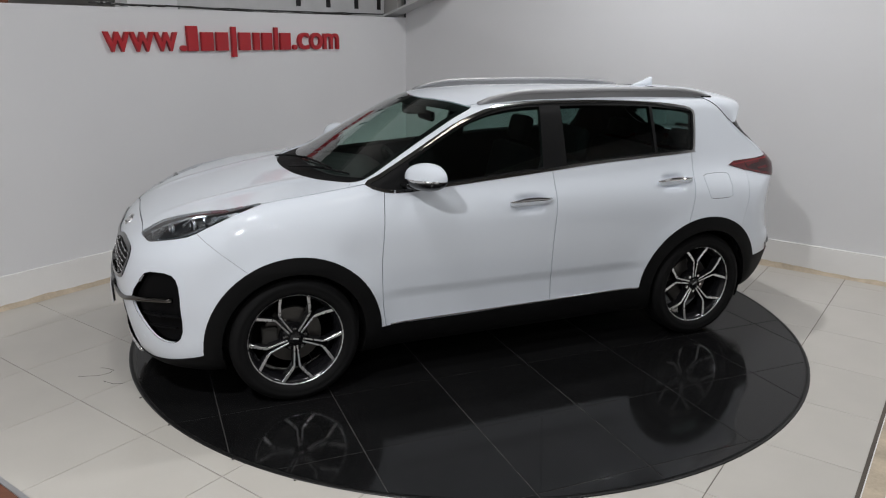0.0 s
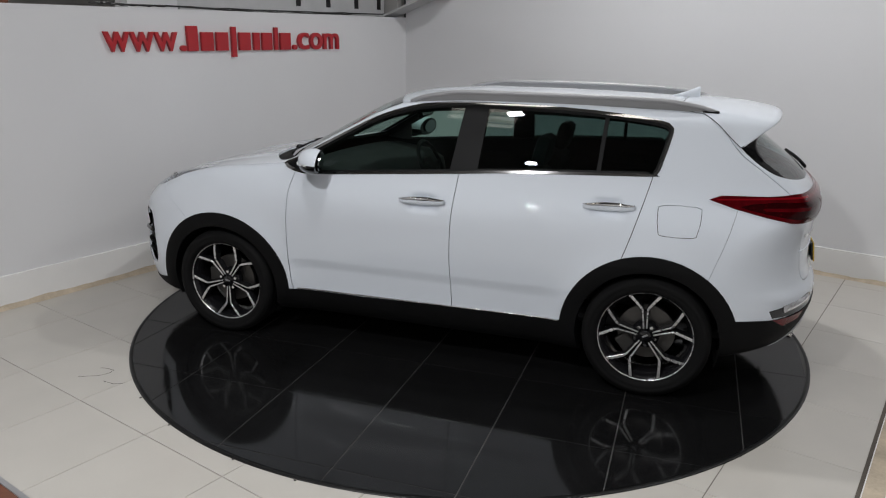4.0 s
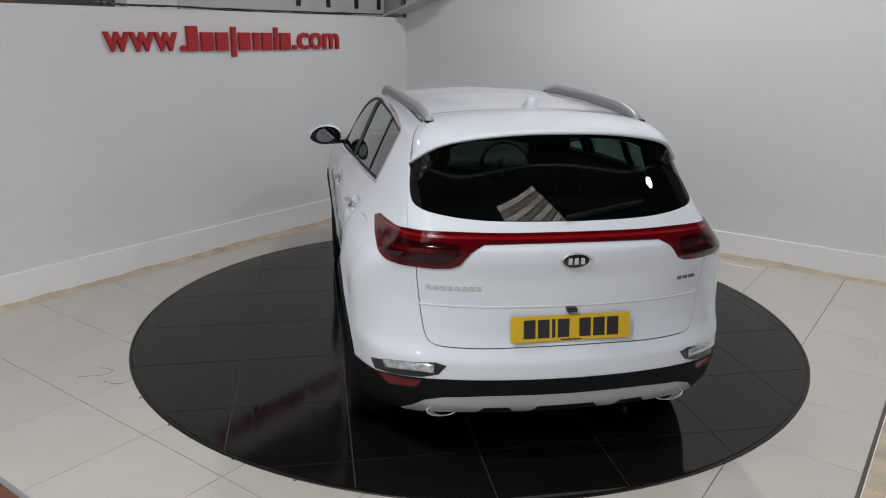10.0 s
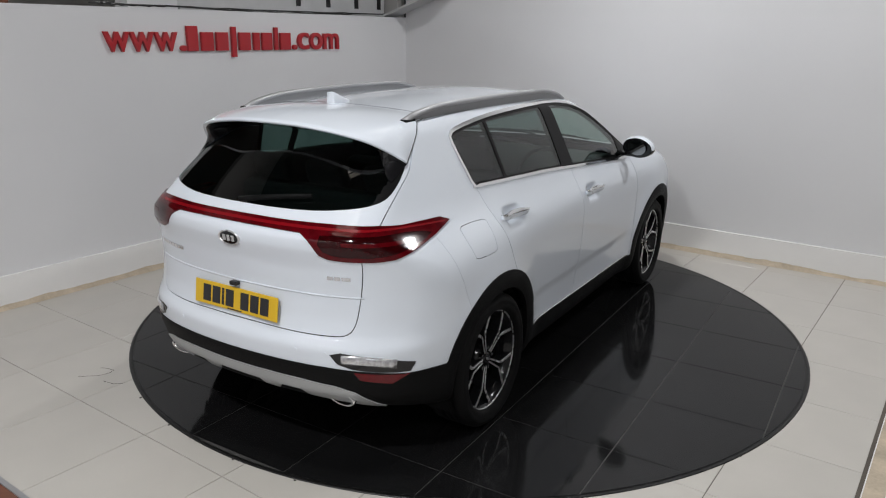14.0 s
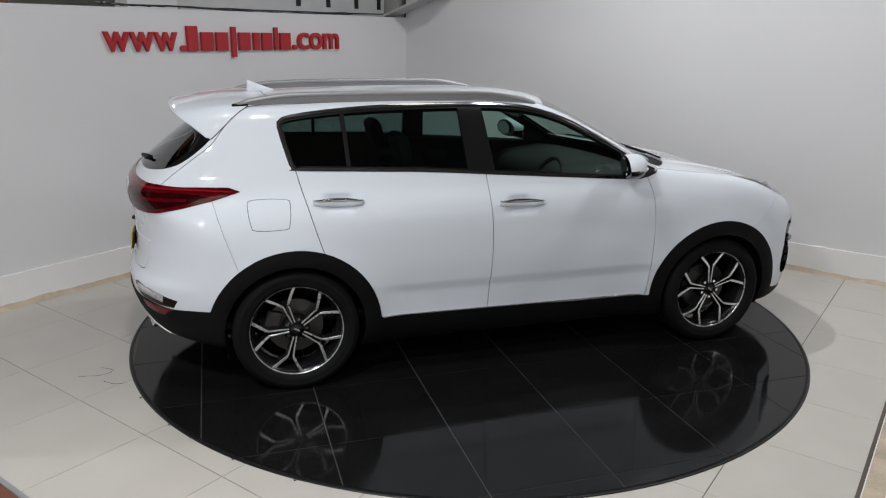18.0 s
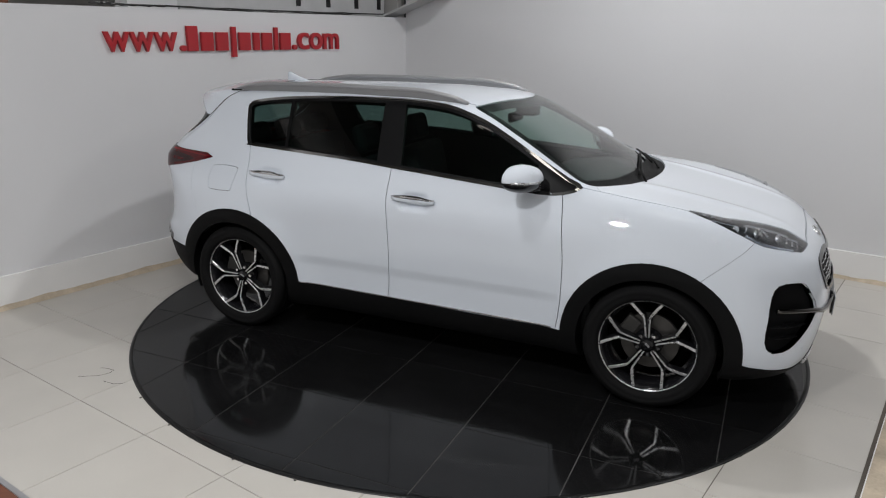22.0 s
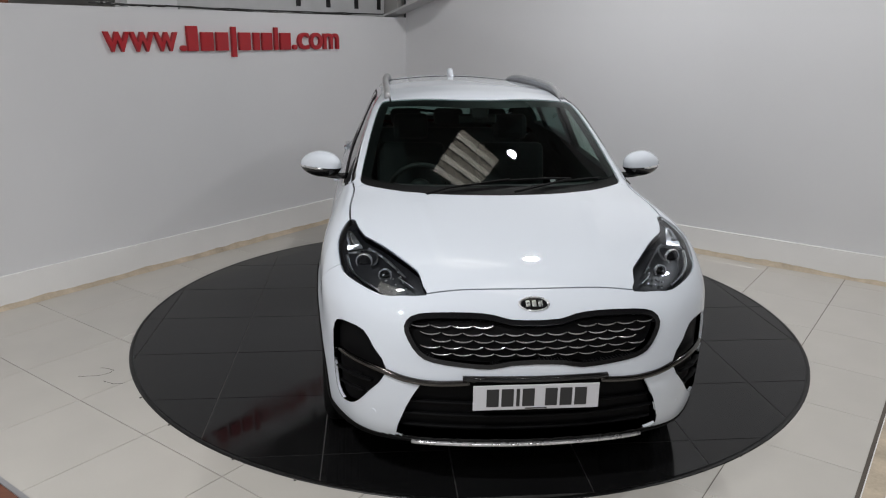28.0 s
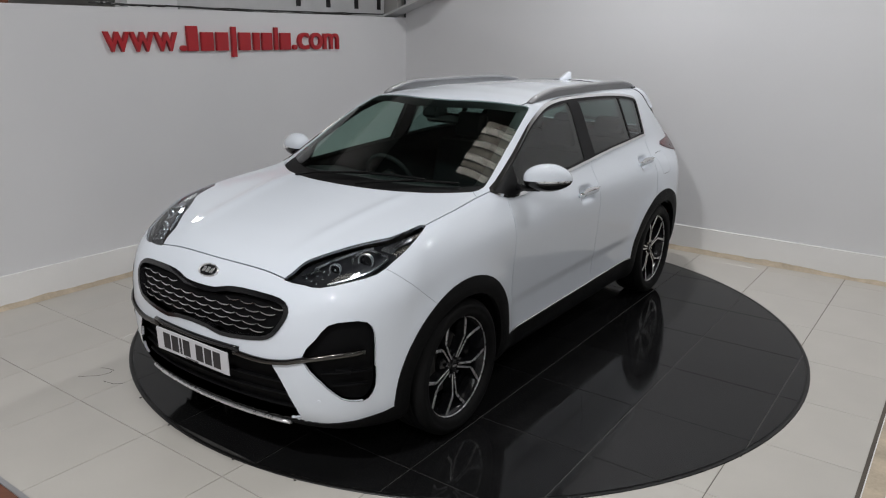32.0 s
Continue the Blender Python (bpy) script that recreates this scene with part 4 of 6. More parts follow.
shell.seam(side_line((-1.247, 1.235), (-1.218, 1.115), (-1.163, 0.912), (-1.118, 0.77)))
shell.seam(side_line((1.865, 0.978), (1.80, 0.912), (1.635, 0.768), (1.60, 0.735)), 0.0009)
shell.seam(side_line((-1.685, 1.09), (-1.637, 0.92), (-1.57, 0.715)), 0.0009)
shell.seam([on_top(x, y) for x, y in rounded([(1.54, 0.752), (1.50, 0.762), (1.315, 0.765), (1.10, 0.752), (1.0, 0.758), (0.94, 0.768)], 3, False)], 0.0042)
shell.seam([on_top(x, y) for x, y in ((1.02, 0.695), (1.065, 0.756))], 0.0016)
shell.seam([on_nose(y, z) for y, z in rounded([(-0.03, 0.918), (0.19, 0.918), (0.33, 0.914), (0.45, 0.902)], 4, False)], 0.0035)
shell.seam([on_top(x, y) for x, y in rounded([(-1.363, -0.03), (-1.35, 0.2), (-1.31, 0.408), (-1.32, 0.50), (-1.40, 0.532), (-1.47, 0.54)], 3, False)])
GATE = [(-1.46, 0.535, 1.525), (-1.53, 0.575, 1.497), (-1.60, 0.612, 1.44), (-1.676, 0.648, 1.352), (-1.77, 0.664, 1.29), (-1.85, 0.672, 1.235), (-1.90, 0.670, 1.19), (-1.955, 0.668, 1.14)]
shell.seam([Vector(settle_on_skin(np.array(p)[None])[0]) for p in rounded(GATE, 3, False)])
shell.seam([on_tail(y, z) for y, z in rounded([(0.640, 1.03), (0.634, 0.95), (0.625, 0.87), (0.614, 0.78), (0.602, 0.72), (0.578, 0.686), (0.52, 0.674), (0.352, 0.672), (0.15, 0.677), (-0.03, 0.678)], 3, False)])
shell.seam([on_top(x, 0.555 - 0.02 * abs(x + 0.5)) for x in np.linspace(0.30, -1.42, 18)], 0.006)

# name the painted panels by a point that lies on each
seeds = [("roof", on_top(-0.5, 0.1), True), ("bonnet", on_top(1.6, 0.15), True), ("front_bumper", on_nose(0.3, 0.61), True), ("tailgate", on_tail(0.25, 0.95), True),
         ("rear_bumper", on_tail(0.3, 0.63), True), ("front_wing", on_side(1.15, 0.95), False), ("front_door", on_side(0.4, 0.7), False),
         ("rear_door", on_side(-0.6, 0.7), False), ("body_side", on_side(-1.55, 1.3), False), ("fuel_flap", on_side(-1.4, 1.0), False), ("front_wing", on_top(0.985, 0.735), False), ("tailgate", on_tail(0.1, 1.176), True)]
panels = shell.pieces(0)
taken = {}
for seed_name, spot, both in seeds:
    best = min(range(len(panels)), key=lambda i: min((f.calc_center_median() - spot).length_squared for f in panels[i]))
    taken.setdefault((seed_name, both), set()).add(best)
given = set()
for (panel_name, both), which in taken.items():
    piece = [f for i in sorted(which - given) for f in panels[i]]
    given |= which
    if piece and both:
        skin_part(panel_name, piece, PAINT, car)
    elif piece:
        sided(panel_name, piece, PAINT, car)
for piece in shell.pieces(21):
    skin_part("underbody", piece, BLACK_TRIM, car, lip=0, label="black underbody")
painted = [f for i, piece in enumerate(panels) for f in piece]

# what shows through the gaps, and the lining of the cabin
LINING = material("dark_cabin_lining", (0.022, 0.022, 0.024), 0.8, spread=0.2, bump=0.2)
inner = painted + shell.region(99) + shell.region(1) + shell.region(2) + shell.region(20)
skin_part("body_shell", inner, LINING, car, offset=-0.012, lip=0, label="black inner shell behind the panel gaps")

for ob in sided("cladding", shell.region(20), BLACK_TRIM, car, offset=0.005, lip=0.03, label="black textured plastic cladding"):
    pass
for ob in sided("window_trim", shell.region(1), CHROME, car, offset=0.005, lip=0.012, label="thin chrome window surround"):
    pass
for ob in sided("window_pillar", shell.region(2), SATIN_BLACK, car, offset=-0.001, lip=0.03, label="black pillar trim round the panes"):
    pass
for piece in shell.pieces(3):
    cx = sum(f.calc_center_median().x for f in piece) / len(piece)
    for ob in sided("side_window", piece, SIDE_GLASS if cx > -0.1 else DARK_GLASS, car, offset=-0.005, lip=0, even="side"):
        ob["label"] = "clear front door glass" if cx > -0.1 else "dark privacy glass"
skin_part("windscreen", shell.region(4), SCREEN_GLASS, car, offset=-0.004, lip=0, even="end", label="tinted windscreen")
inner_screen = [(x, on_top(x, y).z, y) for x, y in shrunk([(1.272, -0.4)] + [(x, y) for x, y, z in rounded(WS_FOOT, 3, False)[:-1] + rounded(WS_FOOT[-1:] + WS_HEAD, 3, False)] + [(0.404, -0.4)], 0.058)]
clear = set(shell.cut([(x + 0.03 * (x < 0.6), y, z) for x, z, y in inner_screen], (0.5, 0, 0.87), 0.1, among=(4,)))
skin_part("screen_band", [f for f in shell.region(4) if f not in clear], SATIN_BLACK, car, offset=-0.010, lip=0, label="black printed border of the windscreen")
skin_part("cowl", shell.region(5), BLACK_TRIM, car, offset=-0.012, lip=0.02, label="black cowl panel below the windscreen")
pane = shell.region(6)
edge = [f for f in pane if f.calc_center_median().y > 0.600]
for ob in sided("rear_fin", edge, SATIN_BLACK, car, offset=-0.003, lip=0, label="black fin beside the rear window"):
    pass
skin_part("rear_window", [f for f in pane if f.calc_center_median().y <= 0.600], DARK_GLASS, car, offset=-0.003, lip=0, even="end", flat=1.0, label="dark privacy rear window")
RED_LENS = material("red_lamp_lens", (0.075, 0.0014, 0.0035), 0.08, spread=0.6, scale=22, coat=0.28, coat_rough=0.02, spec=0.2)
RED_BAR = material("bright_red_lens", (0.20, 0.004, 0.008), 0.15, spread=0.1, coat=0.4, spec=0.2)
RED_DARK = material("deep_red_lens", (0.022, 0.0007, 0.0014), 0.08, spread=0.6, scale=30, coat=0.3, spec=0.2)
skin_part("brake_light", shell.region(26), RED_BAR, car, offset=0.001, lip=0.01, label="red high brake light")
CELL = rounded([(-1.70, 0.772, 1.088), (-1.85, 0.735, 1.112), (-2.0, 0.62, 1.116), (-2.09, 0.47, 1.114), (-2.098, 0.49, 1.052), (-2.06, 0.585, 1.034), (-1.96, 0.735, 1.040), (-1.84, 0.785, 1.060)], 2)
shell.mark(28, shell.cut(CELL, (-0.75, 0.66, 0), 0.02, among=(8,)))
for ob in sided("lamp_cell", shell.region(28), RED_DARK, car, offset=0.005, lip=0.01, label="darker red cell of the tail lamp"):
    pass
CELL_BAR = [(-1.82, 0.764, 1.085), (-1.95, 0.672, 1.092), (-2.05, 0.545, 1.094), (-2.05, 0.55, 1.080), (-1.95, 0.68, 1.076), (-1.83, 0.772, 1.072)]
shell_bar = shell.cut(CELL_BAR, (-0.75, 0.66, 0), 0.02, among=(28,))
for ob in sided("light_strip", shell_bar, RED_LENS, car, offset=0.006, lip=0.004, label="brighter red line inside the tail lamp"):
    pass
lens_faces = shell.region(8)
outer = [f for f in lens_faces if f.calc_center_median().y > 0.385]
strip = [f for f in lens_faces if f.calc_center_median().y <= 0.385]
for ob in sided("tail_lamp", outer, RED_LENS, car, offset=0.006, lip=0.02, label="dark red wrap-round tail lamp"):
    pass
skin_part("light_bar", strip, RED_LENS, car, offset=0.006, lip=0.02, label="slim red bar between the tail lamps")
skin_part("light_strip", shell.region(27), RED_BAR, car, offset=0.007, lip=0.01, label="brighter red strip along the tail lamps")
CLEAR_LENS = glass("clear_lamp_lens", (0.80, 0.83, 0.86))
head_faces = shell.region(7)
LAMP_BLACK = material("lamp_housing_black", (0.012, 0.012, 0.014), 0.35, spread=0.4, scale=30, spec=0.4)
for s in (1, -1):
    lens = skin_part("headlamp", head_faces, CLEAR_LENS, car, offset=0.002, lip=0, both=False, side=s, label="clear headlamp lens over a black housing")
    skin_part("housing", head_faces, LAMP_BLACK, lens, offset=-0.035, lip=-0.034, both=False, side=s)
    REFLECT = bpy.data.materials.get("lamp_reflector") or material("lamp_reflector", (0.70, 0.71, 0.73), 0.20, 1.0, spread=0.2, scale=30)
    for cx, cy, r in ((1.955, 0.605, 0.030), (1.855, 0.695, 0.038)):
        p = settle_on_skin(np.array([[cx, cy, 0.955 if cx > 1.9 else 0.985]]))[0]
        n = normal_at(p)
        at = Vector(p) - n * 0.030
        aim = Vector((1, 0.25, 0.05)).to_track_quat("Z", "Y").to_matrix().to_4x4()
        bm = bmesh.new()
        prof = [(r, 0.0), (r * 1.02, 0.012), (r * 0.86, 0.016), (r * 0.80, 0.004)]
        for i in range(24):
            a0, a1 = (2 * math.pi * k / 24 for k in (i, i + 1))
            for (r0, h0), (r1, h1) in zip(prof, prof[1:]):
                bm.faces.new([bm.verts.new((rr * math.cos(a), rr * math.sin(a), hh)) for rr, hh, a in ((r0, h0, a0), (r0, h0, a1), (r1, h1, a1), (r1, h1, a0))])
        bmesh.ops.remove_doubles(bm, verts=bm.verts, dist=1e-5)
        m = Matrix.Diagonal((1, s, 1, 1)) @ Matrix.Translation(at) @ aim
        bmesh.ops.transform(bm, matrix=m, verts=bm.verts)
        part("projector_ring", bm, REFLECT, lens, smooth=True)
        bm = bmesh.new()
        bmesh.ops.create_uvsphere(bm, u_segments=20, v_segments=10, radius=r * 0.78, matrix=m @ Matrix.Diagonal((1, 1, 0.5, 1)))
        part("projector_lens", bm, GLOSS_BLACK, lens, smooth=True)
    # bright brackets round the projector and the corner reflectors
    brow = [(1.80, 0.650, 1.02), (1.835, 0.640, 1.01), (1.885, 0.640, 0.99), (1.905, 0.665, 0.965)]
    for name, pts, w in (("light_bracket", brow, 0.005), ("light_bracket", [(1.79, 0.762, 0.99), (1.80, 0.735, 1.0), (1.80, 0.70, 1.01), (1.80, 0.665, 1.02)], 0.005), ("light_bracket", [(2.0, 0.52, 0.95), (1.93, 0.565, 0.975), (1.85, 0.618, 1.0), (1.78, 0.672, 1.02)], 0.006), ("light_bracket", [(1.80, 0.772, 0.985), (1.88, 0.752, 0.945), (1.96, 0.70, 0.918), (2.03, 0.63, 0.90)], 0.008), ("corner_reflector", [(2.05, 0.49, 0.915), (2.02, 0.52, 0.925), (1.99, 0.55, 0.935)], 0.004), ("corner_reflector", [(1.74, 0.750, 1.025), (1.69, 0.762, 1.05), (1.64, 0.768, 1.065)], 0.013)):
        bm = bmesh.new()
        line = [Vector(settle_on_skin(np.array(p)[None])[0]) for p in rounded(pts, 3, False)]
        quad = []
        for i, p in enumerate(line):
            n = normal_at(p)
            t = (line[min(i + 1, len(line) - 1)] - line[max(i - 1, 0)]).normalized()
            b = t.cross(n).normalized() * w
            quad.append([bm.verts.new(Vector((q.x, q.y * s, q.z))) for q in (p - n * 0.02 - b, p - n * 0.012 - b * 0.4, p - n * 0.012 + b * 0.4, p - n * 0.02 + b)])
        for q0, q1 in zip(quad, quad[1:]):
            for k in range(3):
                bm.faces.new([q0[k], q0[k + 1], q1[k + 1], q1[k]])
        bmesh.ops.recalc_face_normals(bm, faces=bm.faces)
        part(name, bm, REFLECT, lens)
    # ribbed turn-signal reflector in the rear corner
    for k in range(5):
        bm = bmesh.new()
        a, b = k / 5 + 0.02, (k + 1) / 5 - 0.02
        quad = []
        for t in (a, b):
            for lo_pt, hi_pt in (((1.770, 0.772, 1.000), (1.775, 0.700, 1.035)), ((1.605, 0.772, 1.080), (1.625, 0.752, 1.086))):
                quad.append((t, lo_pt, hi_pt))
        q0, q1 = quad[0], quad[1]
        ends = []
        for t in (a, b):
            for way in (1, 2):
                p = np.array(q0[way]) * (1 - t) + np.array(q1[way]) * t
                p = Vector(settle_on_skin(p[None])[0])
                ends.append((p, normal_at(p)))
        deep = (0.024, 0.024, 0.016, 0.016)
        vs = [bm.verts.new(Vector(((p - n * d).x, (p - n * d).y * s, (p - n * d).z))) for (p, n), d in zip(ends, deep)]
        bm.faces.new([vs[0], vs[1], vs[3], vs[2]])
        part("signal_rib", bm, REFLECT, lens)
    # rows of small bright cells towards the nose, and a square bezel round the second projector
    for i in range(4):
        for j in range(3):
            p = Vector(settle_on_skin(np.array([[2.045 - 0.030 * i, 0.520 + 0.030 * j + 0.010 * i, 0.910 + 0.010 * i - 0.008 * j]]))[0])
            c = p - normal_at(p) * 0.016
            bm = bmesh.new()
            bmesh.ops.create_uvsphere(bm, u_segments=8, v_segments=6, radius=0.0052, matrix=Matrix.Translation((c.x, c.y * s, c.z)))
            part("light_cell", bm, REFLECT, lens, smooth=True)

# grille and lower front
GRILLE_BLACK = material("black_grille_plastic", (0.004, 0.004, 0.0045), 0.6, spread=0.2, spec=0.08)
surround = skin_part("grille", shell.region(9), GLOSS_BLACK, car, offset=0.006, lip=0.04, label="wide black grille with small bright dashes")
skin_part("grille_back", shell.region(10), GRILLE_BLACK, surround, offset=-0.030, lip=-0.03)
skin_part("lower_intake", shell.region(11), GRILLE_BLACK, car, offset=-0.045, lip=-0.046, label="black lower air intake")
for ob in sided("fog_pocket", shell.region(12), GRILLE_BLACK, car, offset=-0.030, lip=-0.032, label="gloss black fog lamp pocket"):
    pass
for ob in sided("rear_fog_lamp", shell.region(13), GLOSS_BLACK, car, offset=0.003, lip=0.02, label="rear lamp cluster set low in the bumper"):
    pass
for ob in sided("reflector", shell.region(14), material("red_reflector", (0.11, 0.003, 0.006), 0.25, spread=0.3, scale=40, coat=0.3, spec=0.2), car, offset=0.006, lip=0.02, label="red reflector"):
    pass
skin_part("skid_plate", shell.region(15), material("silver_plastic", (0.46, 0.47, 0.48), 0.38, 0.4, spread=0.05), car, offset=0.010, lip=0.02, label="silver rear skid plate with notches")
# ---- the car: wheels ----
def lathe(bm, profile, n=64, turn=None):
    """Turns a profile of (radius, height) round the z axis."""
    rings = [[bm.verts.new((r * math.cos(2 * math.pi * i / n), r * math.sin(2 * math.pi * i / n), h)) for i in range(n)] for r, h in profile]
    for a, b in zip(rings, rings[1:]):
        for i in range(n):
            j = (i + 1) % n
            bm.faces.new([a[i], a[j], b[j], b[i]])
    return rings


def bar_between(bm, path, widths, z0, z1, bevel=0.003):
    """A flat bar along a path in the xy plane, from z0 to z1, its upper edges bevelled."""
    rows = []
    for i, p in enumerate(path):
        p = Vector(p)
        t = (Vector(path[min(i + 1, len(path) - 1)]) - Vector(path[max(i - 1, 0)])).normalized()
        s = Vector((-t.y, t.x)) * widths[i] / 2
        zt = z1[i] if isinstance(z1, (list, tuple)) else z1
        si = s * max(0.0, 1 - bevel / max(s.length, 1e-6))
        rows.append([bm.verts.new((q.x, q.y, z)) for q, z in ((p - s, z0), (p - s, zt - bevel), (p - si, zt), (p + si, zt), (p + s, zt - bevel), (p + s, z0))])
    for a, b in zip(rows, rows[1:]):
        for k in range(5):
            bm.faces.new([a[k], b[k], b[k + 1], a[k + 1]])
    for r in (rows[0], rows[-1]):
        bm.faces.new(r)
    bmesh.ops.recalc_face_normals(bm, faces=bm.faces)


AXIS = pose(0, 0, 0, -90, 0, 0)      # the wheel's own z axis along +y


def build_wheel():
    bm = bmesh.new()
    lathe(bm, [(0.250, -0.115), (0.236, -0.10), (0.226, -0.05), (0.226, 0.04), (0.240, 0.062), (0.250, 0.080), (0.259, 0.083), (0.262, 0.078), (0.261, 0.06)])
    bmesh.ops.transform(bm, matrix=AXIS, verts=bm.verts)
    bmesh.ops.recalc_face_normals(bm, faces=bm.faces)
    wheel = part("wheel", bm, DARK_ALLOY, car, "alloy wheel with five split machined spokes and low-profile tyre", True)
    bm = bmesh.new()
    lathe(bm, [(0.2520, 0.0795), (0.2530, 0.0825), (0.2595, 0.0855), (0.2620, 0.0825)], 72)
    bmesh.ops.transform(bm, matrix=AXIS, verts=bm.verts)
    bmesh.ops.recalc_face_normals(bm, faces=bm.faces)
    part("rim_lip", bm, MACHINED, wheel, "bright machined rim lip", True)
    # tyre: rounded walls with raised rings and a grooved tread
    bm = bmesh.new()
    prof = [(0.256, -0.112), (0.266, -0.120), (0.287, -0.126), (0.315, -0.122), (0.334, -0.108), (0.3440, -0.090), (0.3465, -0.070)]
    for g in (-0.052, -0.018, 0.018, 0.052):
        prof += [(0.347, g - 0.006), (0.340, g - 0.0045), (0.340, g + 0.0045), (0.347, g + 0.006)]
    prof += [(0.3465, 0.070), (0.3440, 0.086), (0.334, 0.099), (0.3265, 0.1035), (0.325, 0.1055), (0.318, 0.1085), (0.304, 0.112), (0.3025, 0.1105), (0.288, 0.1125), (0.273, 0.108), (0.264, 0.100), (0.257, 0.086)]
    lathe(bm, prof, 80)
    bmesh.ops.transform(bm, matrix=AXIS, verts=bm.verts)
    bmesh.ops.recalc_face_normals(bm, faces=bm.faces)
    part("tyre", bm, TYRE, wheel, "black rubber tyre", True)
    # spokes: a narrow fork from the hub that opens in a wide Y at the rim
    for k in range(5):
        turn = AXIS @ pose(0, 0, 0, 0, 0, 72 * k + 90)
        dark, bright = bmesh.new(), bmesh.new()
        for s in (1, -1):
            path = [(0.042, s * 0.0080), (0.10, s * 0.0112), (0.152, s * 0.0145), (0.167, s * 0.0220), (0.203, s * 0.0510), (0.243, s * 0.0860)]
            bar_between(dark, path, [0.015, 0.015, 0.016, 0.020, 0.021, 0.024], 0.020, [0.058, 0.062, 0.066, 0.068, 0.072, 0.076])
            bar_between(bright, path, [0.0085, 0.0085, 0.0095, 0.014, 0.015, 0.017], 0.050, [0.0605, 0.0645, 0.0685, 0.0705, 0.0745, 0.0785], 0.0012)
        bar_between(dark, [(0.03, 0), (0.14, 0)], [0.018, 0.045], 0.010, 0.045)
        for b in (dark, bright):
            bmesh.ops.transform(b, matrix=turn, verts=b.verts)
        part("spoke", dark, DARK_ALLOY, wheel)
        part("spoke_face", bright, MACHINED, wheel, "bright machined spoke face")
        bm = bmesh.new()
        bmesh.ops.create_cone(bm, cap_ends=True, segments=12, radius1=0.0105, radius2=0.009, depth=0.022,
                              matrix=AXIS @ pose(0, 0, 0, 0, 0, 72 * k + 54) @ Matrix.Translation((0.057, 0, 0.048)))
        part("wheel_bolt", bm, CHROME, wheel, smooth=False)
    bm = bmesh.new()
    lathe(bm, [(0.078, 0.0), (0.076, 0.036), (0.050, 0.046), (0.034, 0.052), (0.032, 0.060), (0.026, 0.063), (0.0005, 0.064)], 40)
    bmesh.ops.transform(bm, matrix=AXIS, verts=bm.verts)
    bmesh.ops.recalc_face_normals(bm, faces=bm.faces)
    part("hub", bm, GLOSS_BLACK, wheel, "gloss black hub cap", True)
    bm = bmesh.new()
    bar_between(bm, [(-0.015, 0.003), (0.015, -0.003)], [0.010, 0.010], 0.060, 0.0655, 0.001)
    bmesh.ops.transform(bm, matrix=AXIS, verts=bm.verts)
    part("cap_badge", bm, SILVER, wheel)
    bm = bmesh.new()
    lathe(bm, [(0.06, -0.012), (0.155, -0.012), (0.157, -0.018), (0.157, -0.030), (0.06, -0.030)], 48)
    bmesh.ops.transform(bm, matrix=AXIS, verts=bm.verts)
    bmesh.ops.recalc_face_normals(bm, faces=bm.faces)
    part("brake_disc", bm, material("brake_steel", (0.12, 0.115, 0.11), 0.45, 0.9, spread=0.15, scale=20), wheel, "grey steel brake disc")
    bm = bmesh.new()
    box(bm, (0.085, -0.062, -0.045), (0.17, 0.062, 0.012), 0.010, AXIS)
    part("brake_caliper", bm, material("cast_iron", (0.05, 0.048, 0.045), 0.6, 0.4, spread=0.2), wheel)
    return wheel


wheel = build_wheel()
wheel.matrix_basis = pose(FW, 0.790, AXLE_Z, 0, 0, 0)
for wx, s, roll in ((RW, 1, 40), (FW, -1, -31), (RW, -1, -15)):
    copy_thing(wheel, pose(wx, s * 0.790, AXLE_Z, 0, 0, 0 if s > 0 else 180) @ pose(0, 0, 0, 0, roll, 0))

# dark wells round the wheels
for wx in (FW, RW):
    for s in (1, -1):
        bm = bmesh.new()
        n = 28
        arc = [(-0.35 + (math.pi + 0.7) * i / n) for i in range(n + 1)]
        a = [bm.verts.new((wx + 0.392 * math.cos(t), s * 0.855, AXLE_Z + 0.392 * math.sin(t))) for t in arc]
        b = [bm.verts.new((wx + 0.392 * math.cos(t), s * 0.50, AXLE_Z + 0.392 * math.sin(t))) for t in arc]
        for i in range(n):
            bm.faces.new([a[i], a[i + 1], b[i + 1], b[i]])
        bm.faces.new(b)
        bmesh.ops.recalc_face_normals(bm, faces=bm.faces)
        part("wheel_well", bm, BLACK_TRIM, car, "black wheel arch liner")

# ---- the car: outside fittings ----
def sweep(bm, line, shape, up=None):
    """Sweeps a closed 2D shape along a 3D line. shape(i, n) gives the (side, up) points there."""
    n, rows = len(line), []
    for i, p in enumerate(line):
        p = Vector(p)
        t = (Vector(line[min(i + 1, n - 1)]) - Vector(line[max(i - 1, 0)])).normalized()
        w = Vector(up(i) if up else (0, 0, 1))
        s = t.cross(w).normalized()
        w = s.cross(t).normalized()
        rows.append([bm.verts.new(p + s * a + w * b) for a, b in shape(i / (n - 1))])
    k = len(rows[0])
    for a, b in zip(rows, rows[1:]):
        for j in range(k):
            bm.faces.new([a[j], a[(j + 1) % k], b[(j + 1) % k], b[j]])
    bm.faces.new(rows[0])
    bm.faces.new(rows[-1])
    bmesh.ops.recalc_face_normals(bm, faces=bm.faces)


def mirrored(bm, s):
    if s < 0:
        bmesh.ops.transform(bm, matrix=Matrix.Diagonal((1, -1, 1, 1)), verts=bm.verts)
        bmesh.ops.reverse_faces(bm, faces=bm.faces)


def egg(w, h, n=10):
    return lambda t: [(w * math.cos(2 * math.pi * i / n), h * math.sin(2 * math.pi * i / n)) for i in range(n)]


